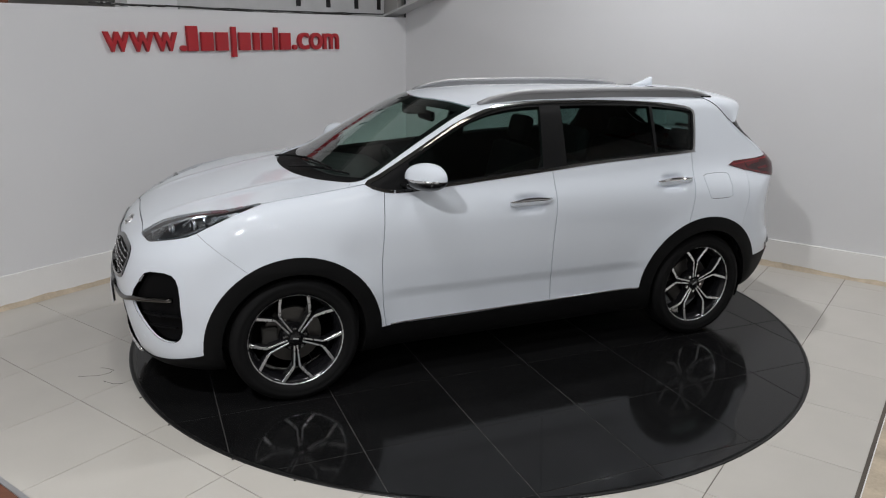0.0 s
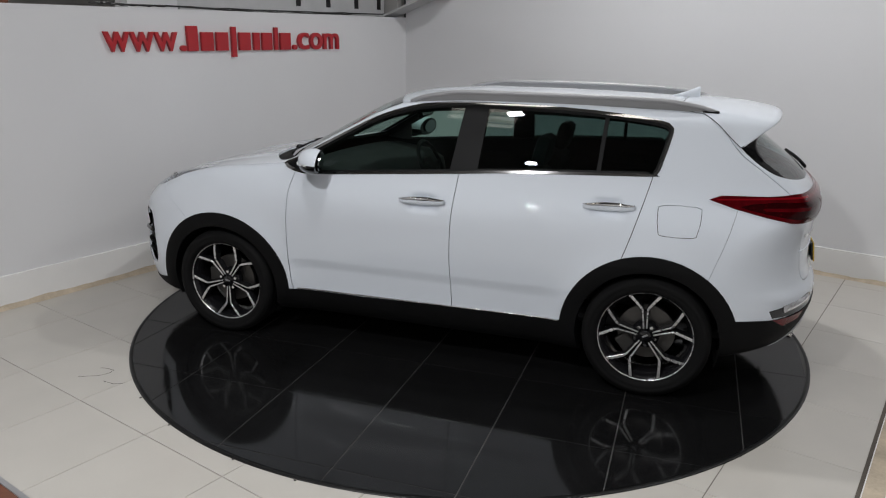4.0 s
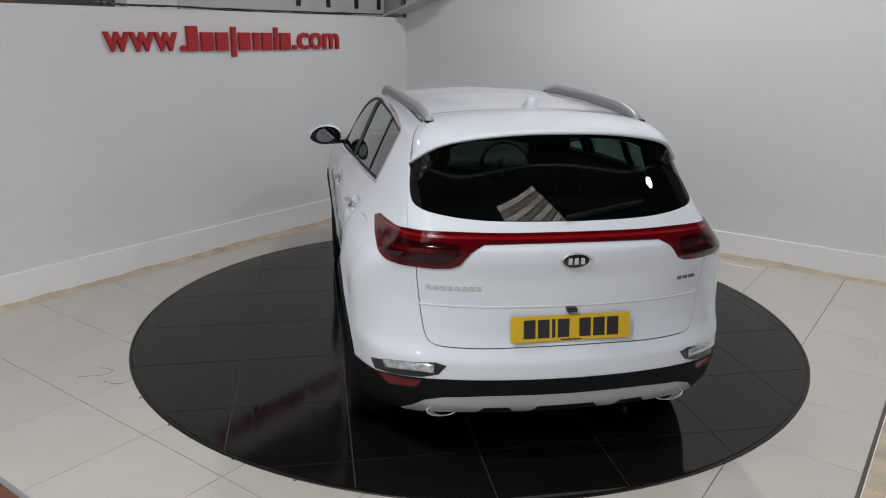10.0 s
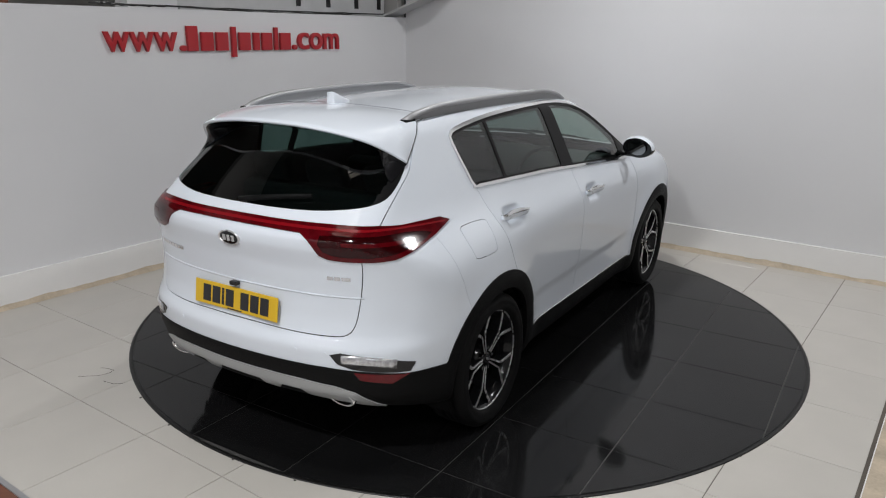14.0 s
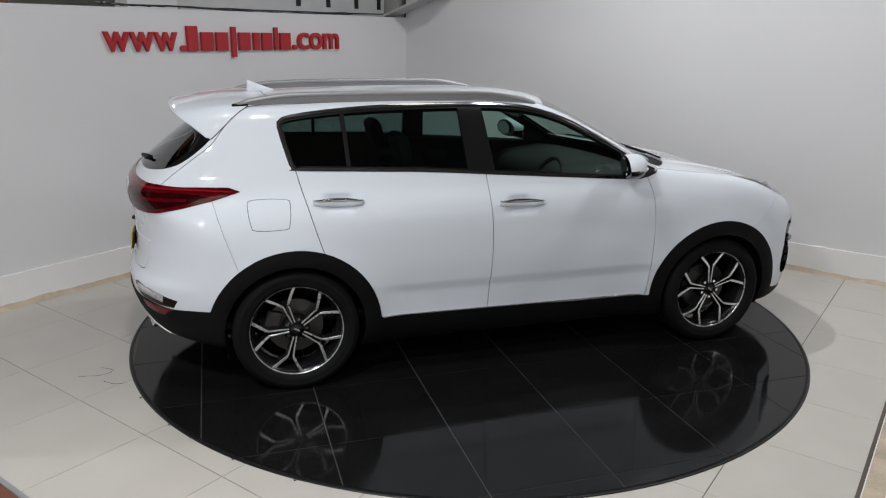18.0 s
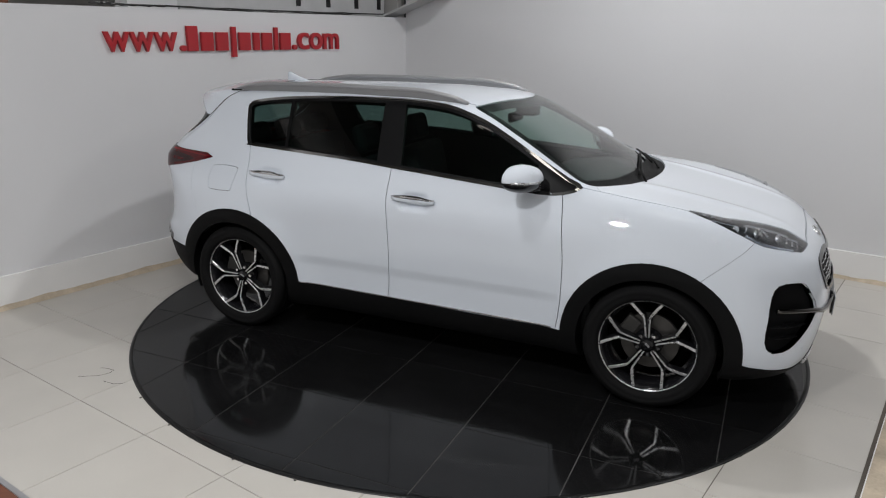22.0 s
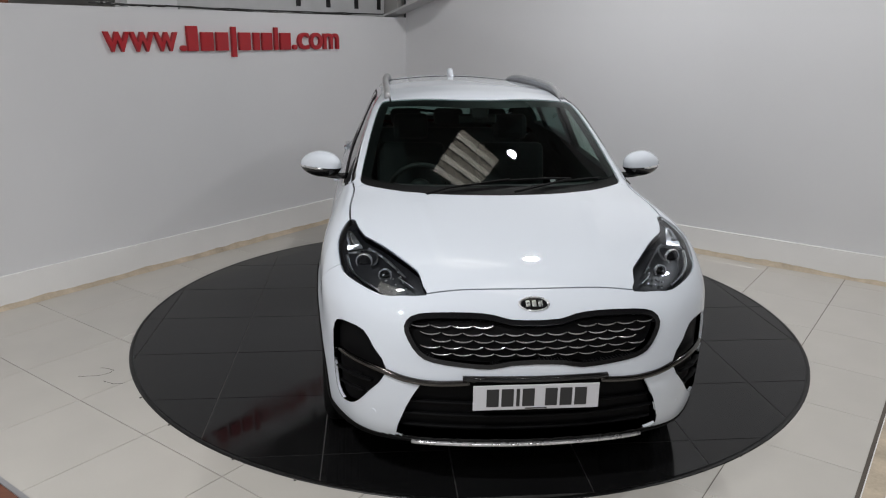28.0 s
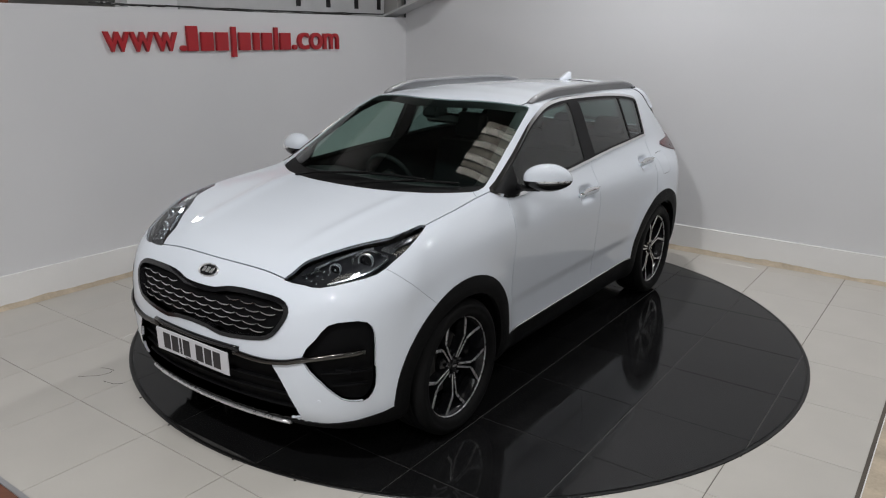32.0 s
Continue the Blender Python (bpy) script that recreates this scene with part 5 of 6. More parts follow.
for s in (1, -1):
    # roof rails
    line = []
    for i in range(25):
        t = i / 24
        x = 0.205 - 1.735 * t
        y = 0.556 - 0.05 * t + 0.022 * math.sin(math.pi * t)
        lift = 0.043 * min(1.0, (math.sin(math.pi * t) * 2.2)) ** 0.6 if 0 < t < 1 else 0.0
        line.append((x, y, on_top(x, y).z + 0.002 + lift))
    bm = bmesh.new()
    sweep(bm, line, lambda t: [(0.020 * math.cos(a), (0.014 if math.sin(a) > 0 else 0.012) * math.sin(a)) for a in (2 * math.pi * i / 12 for i in range(12))])
    mirrored(bm, s)
    rail = part("roof_rail", bm, SILVER, car, "satin silver roof rail", True)
    bm = bmesh.new()
    sweep(bm, [(x, y, z - 0.022) for x, y, z in line], lambda t: [(-0.008, -0.026), (0.008, -0.026), (0.013, 0.020), (-0.013, 0.020)])
    mirrored(bm, s)
    part("rail_web", bm, RAIL_GREY, rail, "darker grey side of the rail")
    for x in (-1.50,):
        y = 0.510
        bm = bmesh.new()
        z = on_top(x, y).z
        box(bm, (x - 0.045, y - 0.019, z - 0.02), (x + 0.045, y + 0.019, z + 0.012), 0.008)
        mirrored(bm, s)
        part("rail_foot", bm, BLACK_TRIM, rail)
    # door mirror
    bm = bmesh.new()
    bmesh.ops.create_uvsphere(bm, u_segments=32, v_segments=20, radius=1.0)
    for v in bm.verts:
        a, b, c = v.co
        fwd = 0.096
        k = 1 - 0.22 * max(0.0, b) ** 2
        flat_back = a
        v.co = (0.676 + fwd * flat_back * (1 - 0.10 * b) - 0.036 * b, 0.950 + 0.120 * b, 1.194 + 0.080 * k * (abs(c) ** 0.85) * (1 if c > 0 else -0.85))
    # flat slanted back, and a clean line between the white cap and the black lower shell
    back_at, back_way = Vector((0.628, 0.950, 1.25)), Vector((1, 0.28, 0.16)).normalized()
    low_at, low_way = Vector((0.66, 0.945, 1.186)), Vector((-0.04, -0.05, 1)).normalized()
    for at, way in ((back_at, back_way), (low_at, low_way)):
        bmesh.ops.bisect_plane(bm, geom=bm.verts[:] + bm.edges[:] + bm.faces[:], dist=1e-5, plane_co=at, plane_no=way)
    rear = [f for f in bm.faces if (f.calc_center_median() - back_at).dot(back_way) < 0]
    low = list(set(rear) | {f for f in bm.faces if (f.calc_center_median() - low_at).dot(low_way) < 0})
    for v in bm.verts:
        d = (v.co - back_at).dot(back_way)
        if d < 0:
            v.co -= back_way * d * 0.93
    bm2 = bmesh.new()
    bm2.from_mesh(bpy.data.meshes.new("scratch"))
    geo = bmesh.ops.split(bm, geom=low)
    lower = [g for g in geo["geom"] if isinstance(g, bmesh.types.BMFace)]
    seen = {}
    for f in lower:
        bm2.faces.new([seen.setdefault(v, bm2.verts.new(v.co)) if v not in seen else seen[v] for v in f.verts])
    bmesh.ops.delete(bm, geom=lower, context="FACES")
    mirrored(bm, s)
    mirror = part("door_mirror", bm, PAINT, car, "white door mirror with a black base", True)
    mirrored(bm2, s)
    part("mirror_base", bm2, GLOSS_BLACK, mirror, "", True)
    bm = bmesh.new()
    sweep(bm, [(0.745, 0.800, 1.142), (0.725, 0.86, 1.138), (0.70, 0.92, 1.142)], egg(0.042, 0.016))
    mirrored(bm, s)
    part("mirror_arm", bm, GLOSS_BLACK, mirror, "", True)
    bm = bmesh.new()
    sweep(bm, [(0.776, 0.935, 1.187), (0.768, 0.965, 1.187), (0.747, 1.00, 1.188), (0.715, 1.035, 1.189), (0.660, 1.066, 1.191)], egg(0.006, 0.0065, 8))
    mirrored(bm, s)
    part("indicator", bm, MACHINED, mirror, "slim clear indicator strip", True)
    bm = bmesh.new()
    bmesh.ops.create_cone(bm, cap_ends=True, segments=32, radius1=1.0, radius2=1.0, depth=0.006,
                          matrix=Matrix.Translation((0.622, 0.950, 1.200)) @ back_way.to_track_quat("Z", "Y").to_matrix().to_4x4() @ Matrix.Diagonal((0.072, 0.052, 1, 1)))
    bmesh.ops.recalc_face_normals(bm, faces=bm.faces)
    mirrored(bm, s)
    part("mirror_glass", bm, MIRROR, mirror)
    # door handles
    for x0, x1, z in ((0.148, -0.122, 1.003), (-0.900, -1.168, 1.052)):
        line = []
        for i in range(13):
            t = i / 12
            x = x0 + (x1 - x0) * t
            p = on_side(x, z + 0.006 * t)
            line.append((x, p.y + 0.014 + 0.022 * math.sin(math.pi * t) ** 0.7, p.z))
        bm = bmesh.new()
        sweep(bm, line, lambda t: [(0.009 * math.cos(a), (0.012 + 0.013 * math.sin(math.pi * t)) * math.sin(a)) for a in (2 * math.pi * i / 12 for i in range(12))])
        mirrored(bm, s)
        handle = part("door_handle", bm, PAINT, car, "white door handle with a chrome top", True)
        bm = bmesh.new()
        sweep(bm, [(x, y + 0.001, zz + 0.011) for x, y, zz in line], lambda t: [(0.013 * math.cos(a), (0.004 + 0.010 * math.sin(math.pi * t)) * math.sin(a)) for a in (2 * math.pi * i / 8 for i in range(8))])
        mirrored(bm, s)
        part("handle_trim", bm, CHROME, handle, "chrome strip", True)
    # exhausts
    bm = bmesh.new()
    rings = lathe(bm, [(0.060, 0.0), (0.066, 0.09), (0.063, 0.10), (0.057, 0.095), (0.055, 0.02)], 32)
    bmesh.ops.transform(bm, matrix=Matrix.Translation((-1.952, 0.525, 0.386)) @ pose(0, 0, 0, 0, -104, 0) @ Matrix.Diagonal((0.55, 1.1, 1, 1)), verts=bm.verts)
    bmesh.ops.recalc_face_normals(bm, faces=bm.faces)
    mirrored(bm, s)
    part("exhaust_tip", bm, CHROME, car, "chrome oval exhaust tip", True)
    # black disc closes the pipe, in place of the shade inside it
    bm = bmesh.new()
    lathe(bm, [(0.0565, 0.070), (0.03, 0.068), (0.0005, 0.068)], 32)
    bmesh.ops.transform(bm, matrix=Matrix.Translation((-1.952, 0.525, 0.386)) @ pose(0, 0, 0, 0, -104, 0) @ Matrix.Diagonal((0.55, 1.1, 1, 1)), verts=bm.verts)
    mirrored(bm, s)
    part("exhaust_bore_shade", bm, GRILLE_BLACK, car, "black disc for the shaded inside of the exhaust")
    # bright strip along the foot of the doors
    bm = bmesh.new()
    sweep(bm, [on_side(x, 0.3655 + 0.0165 * (0.86 - x) / 1.66) + Vector((0, 0.004, 0)) for x in np.linspace(0.86, -0.80, 30)], egg(0.004, 0.0045, 8))
    mirrored(bm, s)
    part("sill_strip", bm, CHROME, car, "thin bright strip along the foot of the doors", True)
    # gloss bar from the fog pocket to the plate
    bm = bmesh.new()
    pts = rounded([(0.27, 0.576), (0.42, 0.567), (0.53, 0.577), (0.61, 0.597), (0.70, 0.612), (0.80, 0.622)], 4, False)
    line = [on_nose(y, z) + Vector((0.004 - 0.02 * max(0, y - 0.6) / 0.2, 0, 0)) for y, z in pts]
    sweep(bm, line, egg(0.012, 0.0125, 10))
    mirrored(bm, s)
    part("bumper_bar", bm, material("smoked_chrome", (0.10, 0.095, 0.09), 0.15, 1.0, spread=0.05) if s > 0 else bpy.data.materials["smoked_chrome"], car, "smoked chrome bar on the bumper", True)
    # fog lamp lenses inside the pocket
    for k, (y, z) in enumerate(((0.745, 0.535),)):
        bm = bmesh.new()
        p = on_nose(y, z)
        box(bm, (-0.05, -0.035, -0.012), (-0.012, 0.035, 0.012), 0.006, Matrix.Translation(p) @ pose(0, 0, 0, 0, 0, 32))
        mirrored(bm, s)
        part("fog_lamp", bm, GRILLE_BLACK, car, "small fog lamp element")
    for y0, y1, z in ((0.70, 0.800, 0.475), (0.665, 0.812, 0.535)):
        bm = bmesh.new()
        sweep(bm, [on_nose(y, z) - Vector((0.020, 0, 0)) for y in np.linspace(y0, y1, 6)], egg(0.012, 0.005, 8))
        mirrored(bm, s)
        part("pocket_slat", bm, GRILLE_BLACK, car, "satin black slat in the fog lamp pocket", True)
    # rear low lamp lens
    bm = bmesh.new()
    line = [Vector(settle_on_skin(np.array(p)[None])[0]) for p in rounded([(-1.97, 0.775, 0.562), (-2.03, 0.70, 0.576), (-2.085, 0.62, 0.583), (-2.105, 0.575, 0.582)], 3, False)]
    sweep(bm, line, egg(0.011, 0.022, 10))
    mirrored(bm, s)
    part("reversing_lamp", bm, material("frosted_lens", (0.55, 0.55, 0.57), 0.12, 0.6, spread=0.7, scale=45, coat=1) if s > 0 else bpy.data.materials["frosted_lens"], car, "clear reversing lamp lens", True)

# grille dashes, in staggered rows
DASH_METAL = material("dark_satin_chrome", (0.62, 0.62, 0.63), 0.22, 1.0, spread=0.08)
dash = bmesh.new()
bar_between(dash, [(-0.040, 0.005), (-0.027, -0.001), (-0.010, -0.004), (0.010, -0.004), (0.027, -0.001), (0.040, 0.005)], [0.003, 0.0048, 0.006, 0.006, 0.0048, 0.003], 0.0, 0.008, 0.001)
DASH = bpy.data.meshes.new("grille_dash")
dash.to_mesh(DASH)
dash.free()
DASH.materials.append(DASH_METAL)


def within(y, z, pts):
    odd = False
    for (ax, ay), (bx, by) in zip(pts, pts[1:] + pts[:1]):
        if (ay > z) != (by > z) and y < (bx - ax) * (z - ay) / (by - ay) + ax:
            odd = not odd
    return odd


for row in range(7):
    z = 0.828 - 0.0275 * row
    for k in range(-8, 9):
        y = (k + (0.5 if row % 2 else 0.0)) * 0.086
        if within(abs(y) + 0.03, z, gi) and within(abs(y), z - 0.012, gi) and within(abs(y), z + 0.010, gi):
            p = on_nose(y, z)
            n = normal_at(p)
            t = Vector((-n.y, n.x, 0)).normalized()
            u = n.cross(t)
            ob = new("grille_dash", DASH)
            ob.parent = surround
            q = p - n * 0.016
            ob.matrix_basis = Matrix(((t.x, u.x, n.x, q.x), (t.y, u.y, n.y, q.y), (t.z, u.z, n.z, q.z), (0, 0, 0, 1)))

# slats of the lower intake and the silver chin
for z in (0.345, 0.405, 0.465):
    bm = bmesh.new()
    w = 0.535 - 0.12 * max(0, z - 0.40)
    sweep(bm, [on_nose(y, z) - Vector((0.035, 0, 0)) for y in np.linspace(-w, w, 17)], egg(0.010, 0.006, 8))
    part("intake_slat", bm, GRILLE_BLACK, car)
bm = bmesh.new()
sweep(bm, [on_nose(y, 0.262) + Vector((0.008, 0, -0.002)) for y in np.linspace(-0.50, 0.50, 25)], egg(0.014, 0.010, 10))
part("chin_strip", bm, MACHINED, car, "bright strip along the front lip", True)
bm = bmesh.new()
sweep(bm, [on_nose(y, 0.592) + Vector((0.003, 0, 0)) for y in np.linspace(-0.30, 0.30, 13)], egg(0.012, 0.014, 10))
part("plate_rail", bm, GLOSS_BLACK, car, "gloss black strip above the number plate", True)

# number plates, with plain bars for the characters
WHITE_PLATE = material("white_plate", (0.62, 0.62, 0.65), 0.35, spread=0.04)
YELLOW_PLATE = material("yellow_plate", (0.68, 0.43, 0.02), 0.35, spread=0.04)
INK = material("black_plate_ink", (0.02, 0.02, 0.022), 0.4)
for rear in (False, True):
    if rear:
        low, high = on_tail(0.0, 0.700), on_tail(0.0, 0.812)
    else:
        low, high = on_nose(0.0, 0.466), on_nose(0.0, 0.572)
    up = (high - low).normalized()
    right = Vector((0, -1, 0)) if rear else Vector((0, 1, 0))
    out = right.cross(up).normalized()
    mid = (low + high) / 2 + out * (0.012 if rear else 0.016)
    m = Matrix(((right.x, up.x, out.x, mid.x), (right.y, up.y, out.y, mid.y), (right.z, up.z, out.z, mid.z), (0, 0, 0, 1)))
    bm = bmesh.new()
    box(bm, (-0.26, -0.0555, -0.006), (0.26, 0.0555, 0.0), 0.002, m)
    plate = part("number_plate", bm, YELLOW_PLATE if rear else WHITE_PLATE, car, "yellow rear number plate with dark bars" if rear else "white front number plate with dark bars")
    x = -0.205
    for w in (0.050, 0.050, 0.014, 0.050, 0, 0.050, 0.050, 0.050):
        if w:
            bm = bmesh.new()
            box(bm, (x, -0.0395, 0.0), (x + w, 0.0395, 0.0016), 0.0, m)
            part("plate_bar", bm, INK, plate)
            x += w + 0.011
        else:
            x += 0.033
    bm = bmesh.new()
    box(bm, (-0.045, -0.052, 0.0), (0.045, -0.047, 0.0014), 0.0, m)
    part("plate_line", bm, INK, plate)
    bm = bmesh.new()
    box(bm, (-0.25, -0.050, -0.016), (0.25, 0.050, -0.0062), 0.003, m)
    part("plate_holder", bm, GLOSS_BLACK, plate)

# oval badges and lettering shapes
for p, n in ((on_nose(0, 0.872), None), (on_tail(0, 1.052), None)):
    n = normal_at(p)
    t = Vector((0, 0, 1)).cross(n).normalized()
    u = n.cross(t)
    m = Matrix(((t.x, u.x, n.x, p.x), (t.y, u.y, n.y, p.y), (t.z, u.z, n.z, p.z), (0, 0, 0, 1)))
    bm = bmesh.new()
    lathe(bm, [(0.066, -0.004), (0.066, 0.004), (0.062, 0.007), (0.057, 0.005), (0.055, 0.002)], 40)
    bmesh.ops.transform(bm, matrix=m @ Matrix.Diagonal((1, 0.52, 1, 1)), verts=bm.verts)
    bmesh.ops.recalc_face_normals(bm, faces=bm.faces)
    badge = part("badge", bm, MACHINED, car, "chrome oval badge with a black field", True)
    bm = bmesh.new()
    lathe(bm, [(0.057, 0.002), (0.03, 0.004), (0.0005, 0.0045)], 40)
    bmesh.ops.transform(bm, matrix=m @ Matrix.Diagonal((1, 0.52, 1, 1)), verts=bm.verts)
    bmesh.ops.recalc_face_normals(bm, faces=bm.faces)
    part("badge_field", bm, GLOSS_BLACK, badge, "", True)
    for x in (-0.026, 0.0, 0.026):
        bm = bmesh.new()
        box(bm, (x - 0.0085, -0.014, 0.003), (x + 0.0085, 0.014, 0.0075), 0.0015, m)
        part("badge_mark", bm, MACHINED, badge)


def tail_mark(y0, y1, z, h):
    p = on_tail((y0 + y1) / 2, z)
    n = normal_at(p)
    t = Vector((0, 0, 1)).cross(n).normalized()
    u = n.cross(t)
    m = Matrix(((t.x, u.x, n.x, p.x), (t.y, u.y, n.y, p.y), (t.z, u.z, n.z, p.z), (0, 0, 0, 1)))
    bm = bmesh.new()
    w = abs(y1 - y0) / 2
    box(bm, (-w, -h / 2, 0.0), (w, h / 2, 0.004), 0.001, m)
    part("lettering_bar", bm, CHROME, car, "chrome lettering shape on the tailgate")


for k in range(8):
    tail_mark(0.60 - 0.0285 * k, 0.60 - 0.0285 * k - 0.023, 0.928, 0.017)
for y0, y1 in ((-0.488, -0.515), (-0.519, -0.545), (-0.549, -0.588)):
    tail_mark(y0, y1, 0.932, 0.016)

# shallow ledge across the tailgate and the camera over the plate
bm = bmesh.new()
sweep(bm, [on_tail(y, 0.848) for y in np.linspace(-0.635, 0.635, 41)], egg(0.0045, 0.004, 8))
part("tailgate_ledge", bm, PAINT, car, "", True)
bm = bmesh.new()
box(bm, (-2.155, -0.022, 0.826), (-2.125, 0.022, 0.846), 0.006)
part("rear_camera", bm, GLOSS_BLACK, car, "small black rear camera")

# roof spoiler: from the gap in the roof to a trailing edge that drops forward at its ends
SPOILER_ROOT = rounded([(-1.372, 0.0), (-1.360, 0.20), (-1.322, 0.405), (-1.335, 0.492), (-1.405, 0.526), (-1.465, 0.532)], 4, False)
root = [on_top(x, y) for x, y in SPOILER_ROOT] + [Vector(settle_on_skin(np.array(p)[None])[0]) for p in rounded([(-1.50, 0.556, 1.510), (-1.545, 0.585, 1.484), (-1.61, 0.612, 1.435), (-1.670, 0.630, 1.388)], 3, False)]
EDGE = [(-1.885, 0.0, 1.540), (-1.882, 0.16, 1.537), (-1.872, 0.30, 1.526), (-1.850, 0.42, 1.508), (-1.812, 0.505, 1.484), (-1.752, 0.568, 1.443), (-1.680, 0.628, 1.388)]
edge_line = [Vector(p) for p in rounded(EDGE, 8, False)]


def along(line, t):
    """The point at a share t of a line's length."""
    steps = np.array([0.0] + [(b - a).length for a, b in zip(line, line[1:])]).cumsum()
    at = t * steps[-1]
    i = min(int(np.searchsorted(steps, at, side="right")) - 1, len(line) - 2)
    return line[i].lerp(line[i + 1], (at - steps[i]) / max(steps[i + 1] - steps[i], 1e-9))


NS, NU = 44, 16
grid = np.zeros((NS + 1, NU + 1, 3))
for i in range(NS + 1):
    a, b = along(root, i / NS), along(edge_line, i / NS)
    n = normal_at(a)
    for j in range(NU + 1):
        u = j / NU
        grid[i, j] = a.lerp(b, u) + n * 0.020 * 4 * u * (1 - u) * min(1.0, 4 * (1 - i / NS))
flat_grid = grid.reshape(-1, 3)
for _ in range(3):
    gap = skin(flat_grid)
    flat_grid = flat_grid + skin_normal(flat_grid) * np.maximum(0.0025 - gap, 0)[:, None]
grid = flat_grid.reshape(grid.shape)
for _ in range(2):
    grid[1:-1, 1:-1] = 0.5 * grid[1:-1, 1:-1] + 0.125 * (grid[2:, 1:-1] + grid[:-2, 1:-1] + grid[1:-1, 2:] + grid[1:-1, :-2])
bm = bmesh.new()
for s in (1, -1):
    vs = [[bm.verts.new((p[0], p[1] * s, p[2])) for p in row] for row in grid]
    # a rolled edge of some thickness along the rear
    for row in vs:
        e = row[-1].co
        row.append(bm.verts.new((e.x - 0.002, e.y, e.z - 0.007)))
        row.append(bm.verts.new((e.x + 0.010, e.y * 0.985, e.z - 0.013)))
    for r, q in zip(vs, vs[1:]):
        for j in range(len(r) - 1):
            f = [r[j], r[j + 1], q[j + 1], q[j]]
            bm.faces.new(f if s < 0 else f[::-1])
bmesh.ops.remove_doubles(bm, verts=bm.verts, dist=1e-4)
bmesh.ops.recalc_face_normals(bm, faces=bm.faces)
part("roof_spoiler", bm, PAINT, car, "white roof spoiler over the rear window", True)
# thin dark strip on the skin stands in for the shade in the gap
for s in (1, -1):
    bm = bmesh.new()
    sweep(bm, [p + normal_at(p) * 0.0018 for p in root[1:]], egg(0.0028, 0.0022, 6))
    mirrored(bm, s)
    part("spoiler_gap_shade", bm, LINING, car, "dark strip in place of the shaded gap round the roof spoiler")
# black underside and the fins that close the gap to the rear window
low_line = [on_tail(y, z) for y, z in rounded([(0.0, 1.492), (0.20, 1.488), (0.36, 1.470), (0.46, 1.434), (0.540, 1.376), (0.590, 1.326), (0.615, 1.305)], 6, False)]
for s in (1, -1):
    bm = bmesh.new()
    rows = []
    for i in range(NS + 1):
        a, b = Vector(grid[i, -1]) + Vector((0.009, -0.004, -0.012)), along(low_line, i / NS)
        b = b + normal_at(b) * 0.0015
        rows.append([bm.verts.new((p.x, p.y * s, p.z)) for p in (a.lerp(b, k / 6) for k in range(7))])
    for r, q in zip(rows, rows[1:]):
        for j in range(6):
            f = [r[j], r[j + 1], q[j + 1], q[j]]
            bm.faces.new(f if s < 0 else f[::-1])
    part("spoiler_fin", bm, GLOSS_BLACK, car, "gloss black fin under the roof spoiler", True)

# aerial fin, wipers, sensors
bm = bmesh.new()
zf = on_top(-1.37, 0).z
rows = []
for x, w, h in ((-1.275, 0.006, 0.003), (-1.31, 0.020, 0.014), (-1.35, 0.026, 0.030), (-1.39, 0.028, 0.047), (-1.425, 0.026, 0.064), (-1.436, 0.024, 0.064), (-1.438, 0.026, 0.0)):
    z0 = on_top(x, 0).z - 0.004
    rows.append([bm.verts.new((x, a * w, z0 + b * (h + 0.004))) for a, b in ((-1, 0), (-0.95, 0.3), (-0.8, 0.94), (0, 1), (0.8, 0.94), (0.95, 0.3), (1, 0))])
for a, b in zip(rows, rows[1:]):
    for j in range(6):
        bm.faces.new([a[j], a[j + 1], b[j + 1], b[j]])
bm.faces.new(rows[0])
bm.faces.new(rows[-1])
bmesh.ops.recalc_face_normals(bm, faces=bm.faces)
part("aerial_fin", bm, PAINT, car, "white shark-fin aerial", True)


def screen_point(x, y, lift):
    p = on_top(x, y)
    return p + normal_at(p) * lift


for y0, y1, x0, x1 in ((-0.28, 0.42, 1.175, 1.06), (0.18, 0.60, 1.175, 1.005)):
    bm = bmesh.new()
    sweep(bm, [screen_point(x0 + (x1 - x0) * t, y0 + (y1 - y0) * t, 0.008) for t in np.linspace(0, 1, 9)], egg(0.007, 0.006, 8))
    wiper = part("wiper", bm, BLACK_TRIM, car, "black wiper resting at the foot of the windscreen", True)
    bm = bmesh.new()
    ya = (y0 + y1) / 2
    sweep(bm, [screen_point(1.235, y0 - 0.10, 0.004), screen_point(1.19, y0 + 0.02, 0.014), screen_point((x0 + x1) / 2, ya, 0.016)], egg(0.007, 0.006, 8))
    part("wiper_arm", bm, BLACK_TRIM, wiper, "", True)
bm = bmesh.new()
sweep(bm, [on_tail(y, z) + Vector((-0.014, 0, 0.004)) for y, z in ((0.02, 1.205), (-0.10, 1.222), (-0.22, 1.236), (-0.34, 1.246))], egg(0.008, 0.012, 8))
part("rear_wiper", bm, BLACK_TRIM, car, "black rear wiper", True)
for y in (0.70, 0.36):
    for s in (1, -1):
        for tail in (True, False):
            if not tail and y < 0.5:
                continue
            p = on_tail(s * y, 0.60) if tail and y < 0.6 else on_nose(s * 0.66, 0.40) if not tail else on_tail(s * 0.50, 0.60)
            bm = bmesh.new()
            bmesh.ops.create_cone(bm, cap_ends=True, segments=16, radius1=0.010, radius2=0.009, depth=0.004, matrix=Matrix.Translation(p) @ normal_at(p).to_track_quat("Z", "Y").to_matrix().to_4x4())
            part("parking_sensor", bm, PAINT, car)

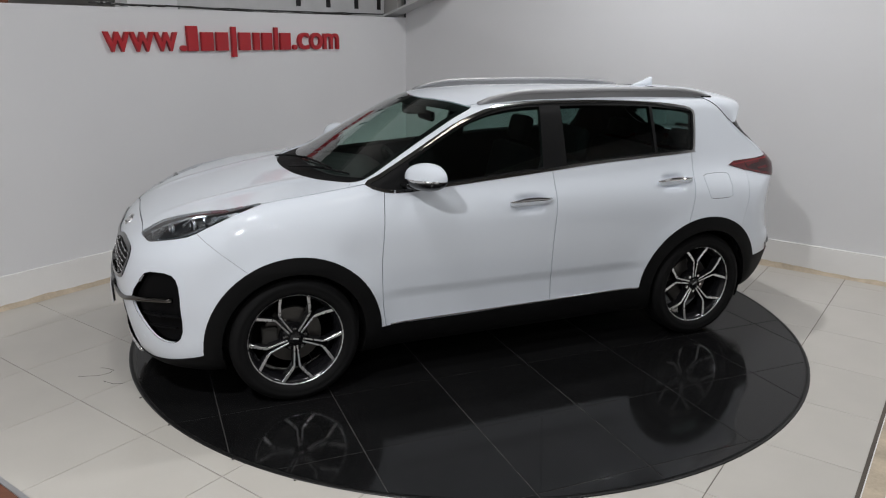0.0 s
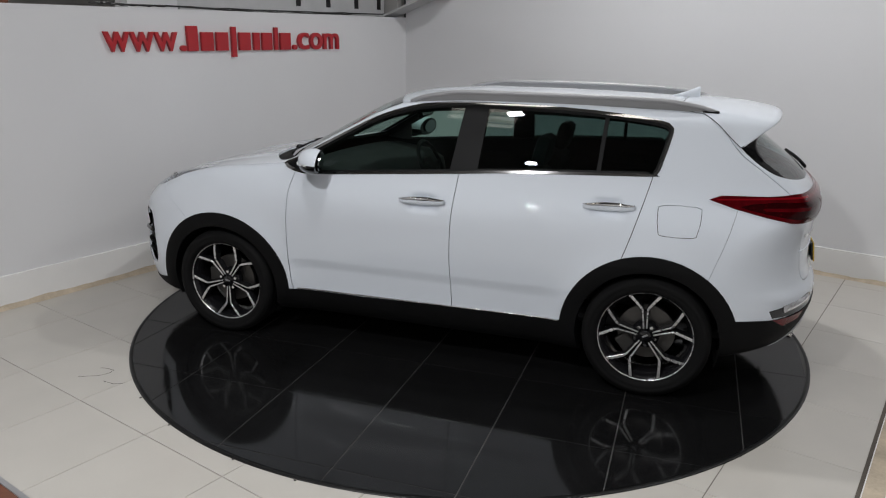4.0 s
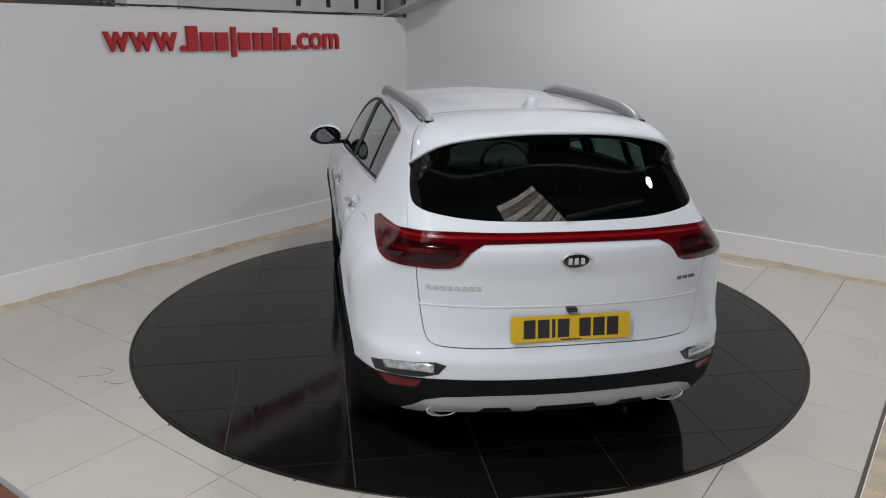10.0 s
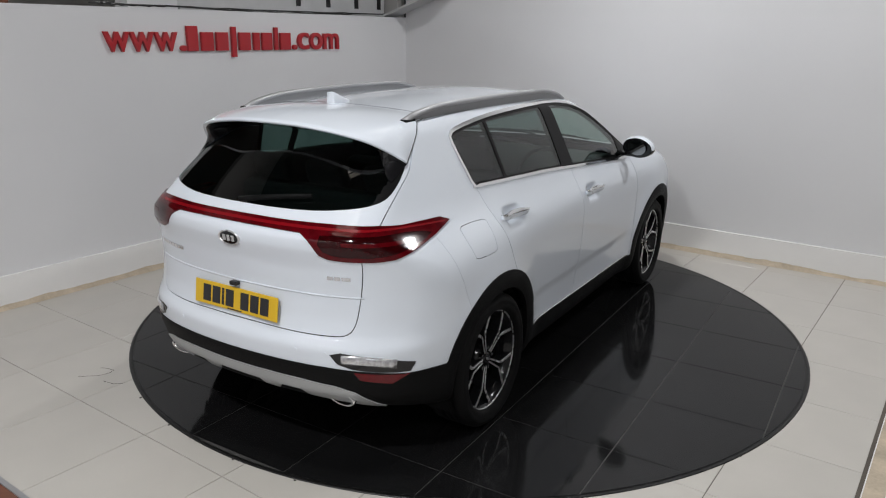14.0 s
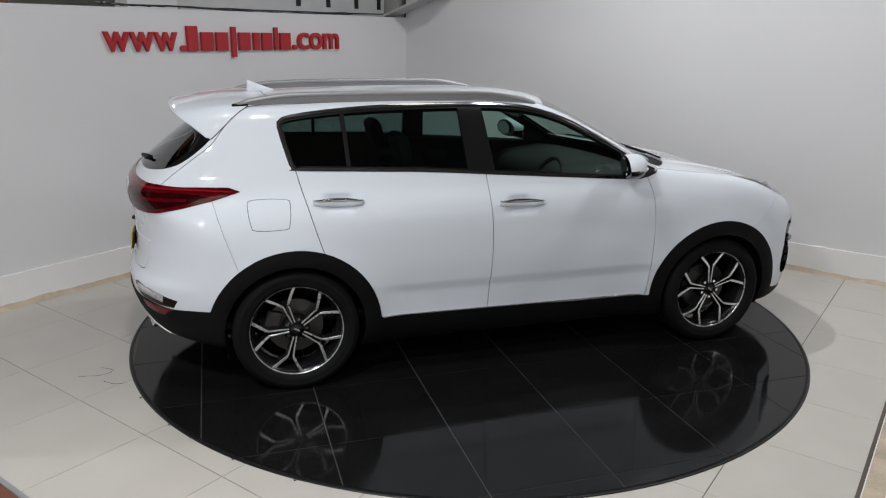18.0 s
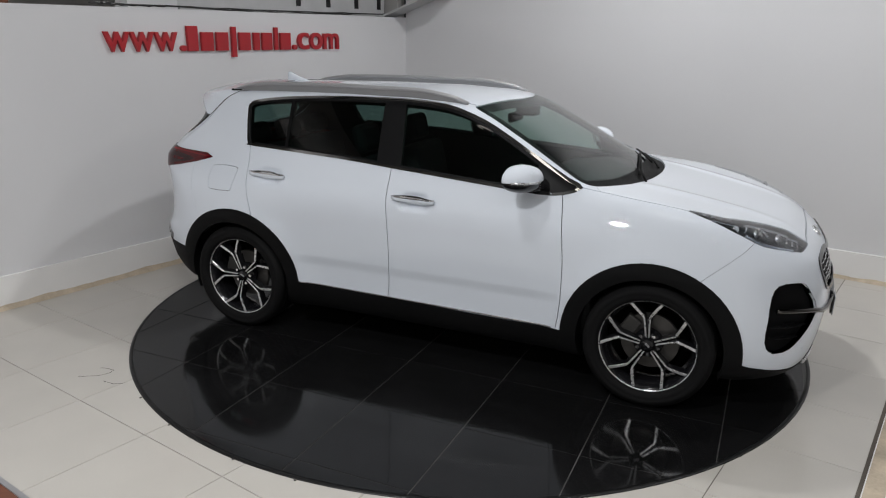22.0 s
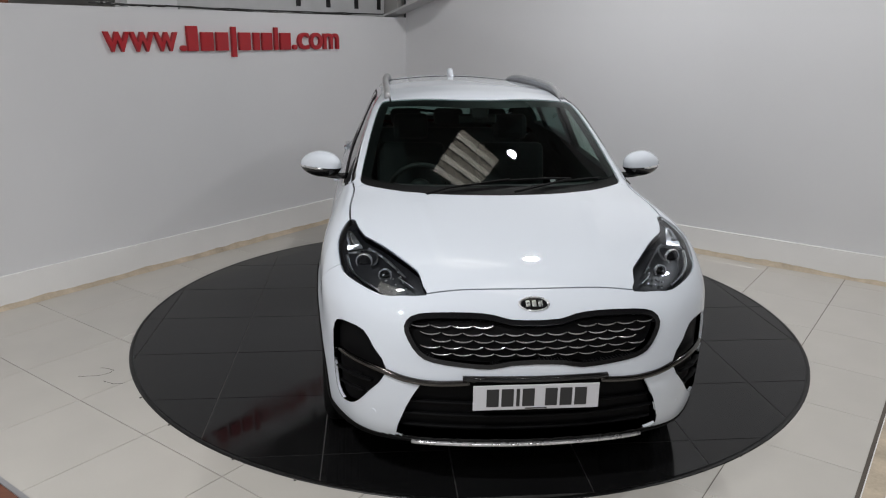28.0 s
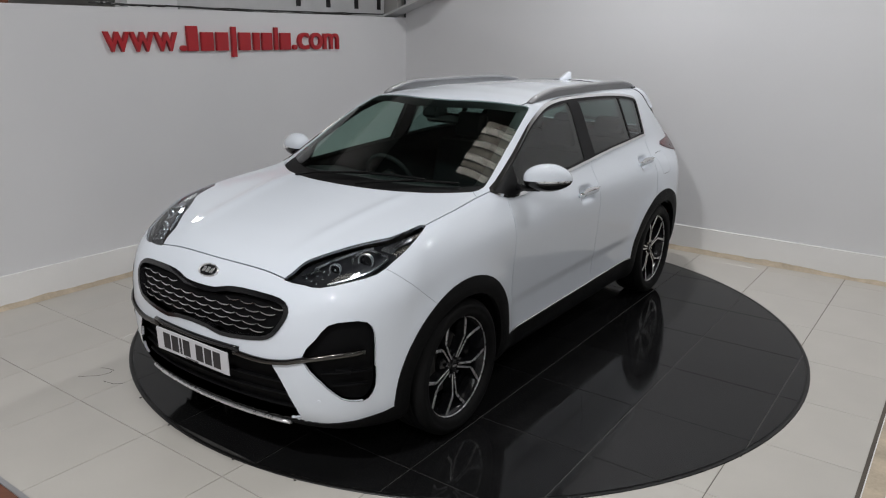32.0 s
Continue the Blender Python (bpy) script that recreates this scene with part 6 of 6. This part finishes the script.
# ---- the car: inside ----
SEAT = material("black_seat_fabric", (0.020, 0.020, 0.022), 0.85, spread=0.25, bump=0.4, bump_scale=400)
DASHBOARD = material("soft_black_dash", (0.020, 0.020, 0.021), 0.6, spread=0.2, bump=0.2, bump_scale=500)
bm = bmesh.new()
box(bm, (-1.75, -0.70, 0.32), (1.05, 0.70, 0.37), 0.02)
part("cabin_floor", bm, LINING, car)
bm = bmesh.new()
prof = [(1.10, 0.60), (1.12, 1.00), (1.06, 1.085), (0.90, 1.10), (0.62, 1.06), (0.52, 1.00), (0.50, 0.90), (0.58, 0.75), (0.70, 0.60)]
sides = [[bm.verts.new((x - 0.10 * (abs(y) / 0.7) ** 2, y, z)) for x, z in prof] for y in np.linspace(-0.70, 0.70, 9)]
for a, b in zip(sides, sides[1:]):
    for j in range(len(prof)):
        k = (j + 1) % len(prof)
        bm.faces.new([a[j], a[k], b[k], b[j]])
bm.faces.new(sides[0])
bm.faces.new(sides[-1])
bmesh.ops.recalc_face_normals(bm, faces=bm.faces)
part("dashboard", bm, DASHBOARD, car, "black dashboard", True)
bm = bmesh.new()
box(bm, (0.98, -0.72, 0.28), (1.04, 0.72, 1.02), 0.02)
part("bulkhead", bm, LINING, car)
bm = bmesh.new()
tor = []
for i in range(40):
    a = 2 * math.pi * i / 40
    tor.append([bm.verts.new(((0.185 + 0.015 * math.cos(b)) * math.cos(a), (0.185 + 0.015 * math.cos(b)) * math.sin(a), 0.015 * math.sin(b))) for b in (2 * math.pi * k / 8 for k in range(8))])
for i in range(40):
    a, b = tor[i], tor[(i + 1) % 40]
    for k in range(8):
        bm.faces.new([a[k], b[k], b[(k + 1) % 8], a[(k + 1) % 8]])
for a in (0, 90, 180):
    box(bm, (0.03, -0.02, -0.01), (0.185, 0.02, 0.01), 0.004, pose(0, 0, 0, 0, 0, a + 90))
bmesh.ops.create_cone(bm, cap_ends=True, segments=24, radius1=0.075, radius2=0.065, depth=0.05)
bmesh.ops.transform(bm, matrix=Matrix.Translation((0.40, -0.36, 0.99)) @ pose(0, 0, 0, 0, -65, 0), verts=bm.verts)
bmesh.ops.recalc_face_normals(bm, faces=bm.faces)
part("steering_wheel", bm, DASHBOARD, car, "black steering wheel", True)


def cushion(bm, lo, hi, m, r=0.05):
    box(bm, lo, hi, r, m)


for x, y, wide_seat in ((-0.12, 0.37, 0.25), (-0.12, -0.37, 0.25), (-1.02, 0.0, 0.62)):
    bm = bmesh.new()
    cushion(bm, (x - 0.28, y - wide_seat, 0.42), (x + 0.25, y + wide_seat, 0.60), None)
    seat = part("seat", bm, SEAT, car, "black fabric seat")
    bm = bmesh.new()
    cushion(bm, (-0.07, y - wide_seat, 0.0), (0.07, y + wide_seat, 0.62), Matrix.Translation((x - 0.27, 0, 0.55)) @ pose(0, 0, 0, 0, -14, 0))
    part("backrest", bm, SEAT, seat)
    for hy in ((y,) if wide_seat < 0.5 else (-0.37, 0.0, 0.37)):
        bm = bmesh.new()
        cushion(bm, (-0.045, hy - 0.13, 0.64), (0.045, hy + 0.13, 0.83 if wide_seat < 0.5 else 0.78), Matrix.Translation((x - 0.28, 0, 0.55)) @ pose(0, 0, 0, 0, -14, 0), 0.04)
        part("headrest", bm, SEAT, seat)
bm = bmesh.new()
box(bm, (0.30, -0.12, 1.385), (0.335, 0.12, 1.45), 0.015)
part("rear_view_mirror", bm, GLOSS_BLACK, car, "black interior mirror")
bm = bmesh.new()
box(bm, (0.33, -0.05, 1.43), (0.47, 0.05, 1.51), 0.015)
part("sensor_pod", bm, GLOSS_BLACK, car)


def motions():
    rows = [(t, pose(0, 0, 0, 0, 0, heading(t))) for t in range(33)]
    walk(car, rows)
    walk(turntable, rows)


motions()
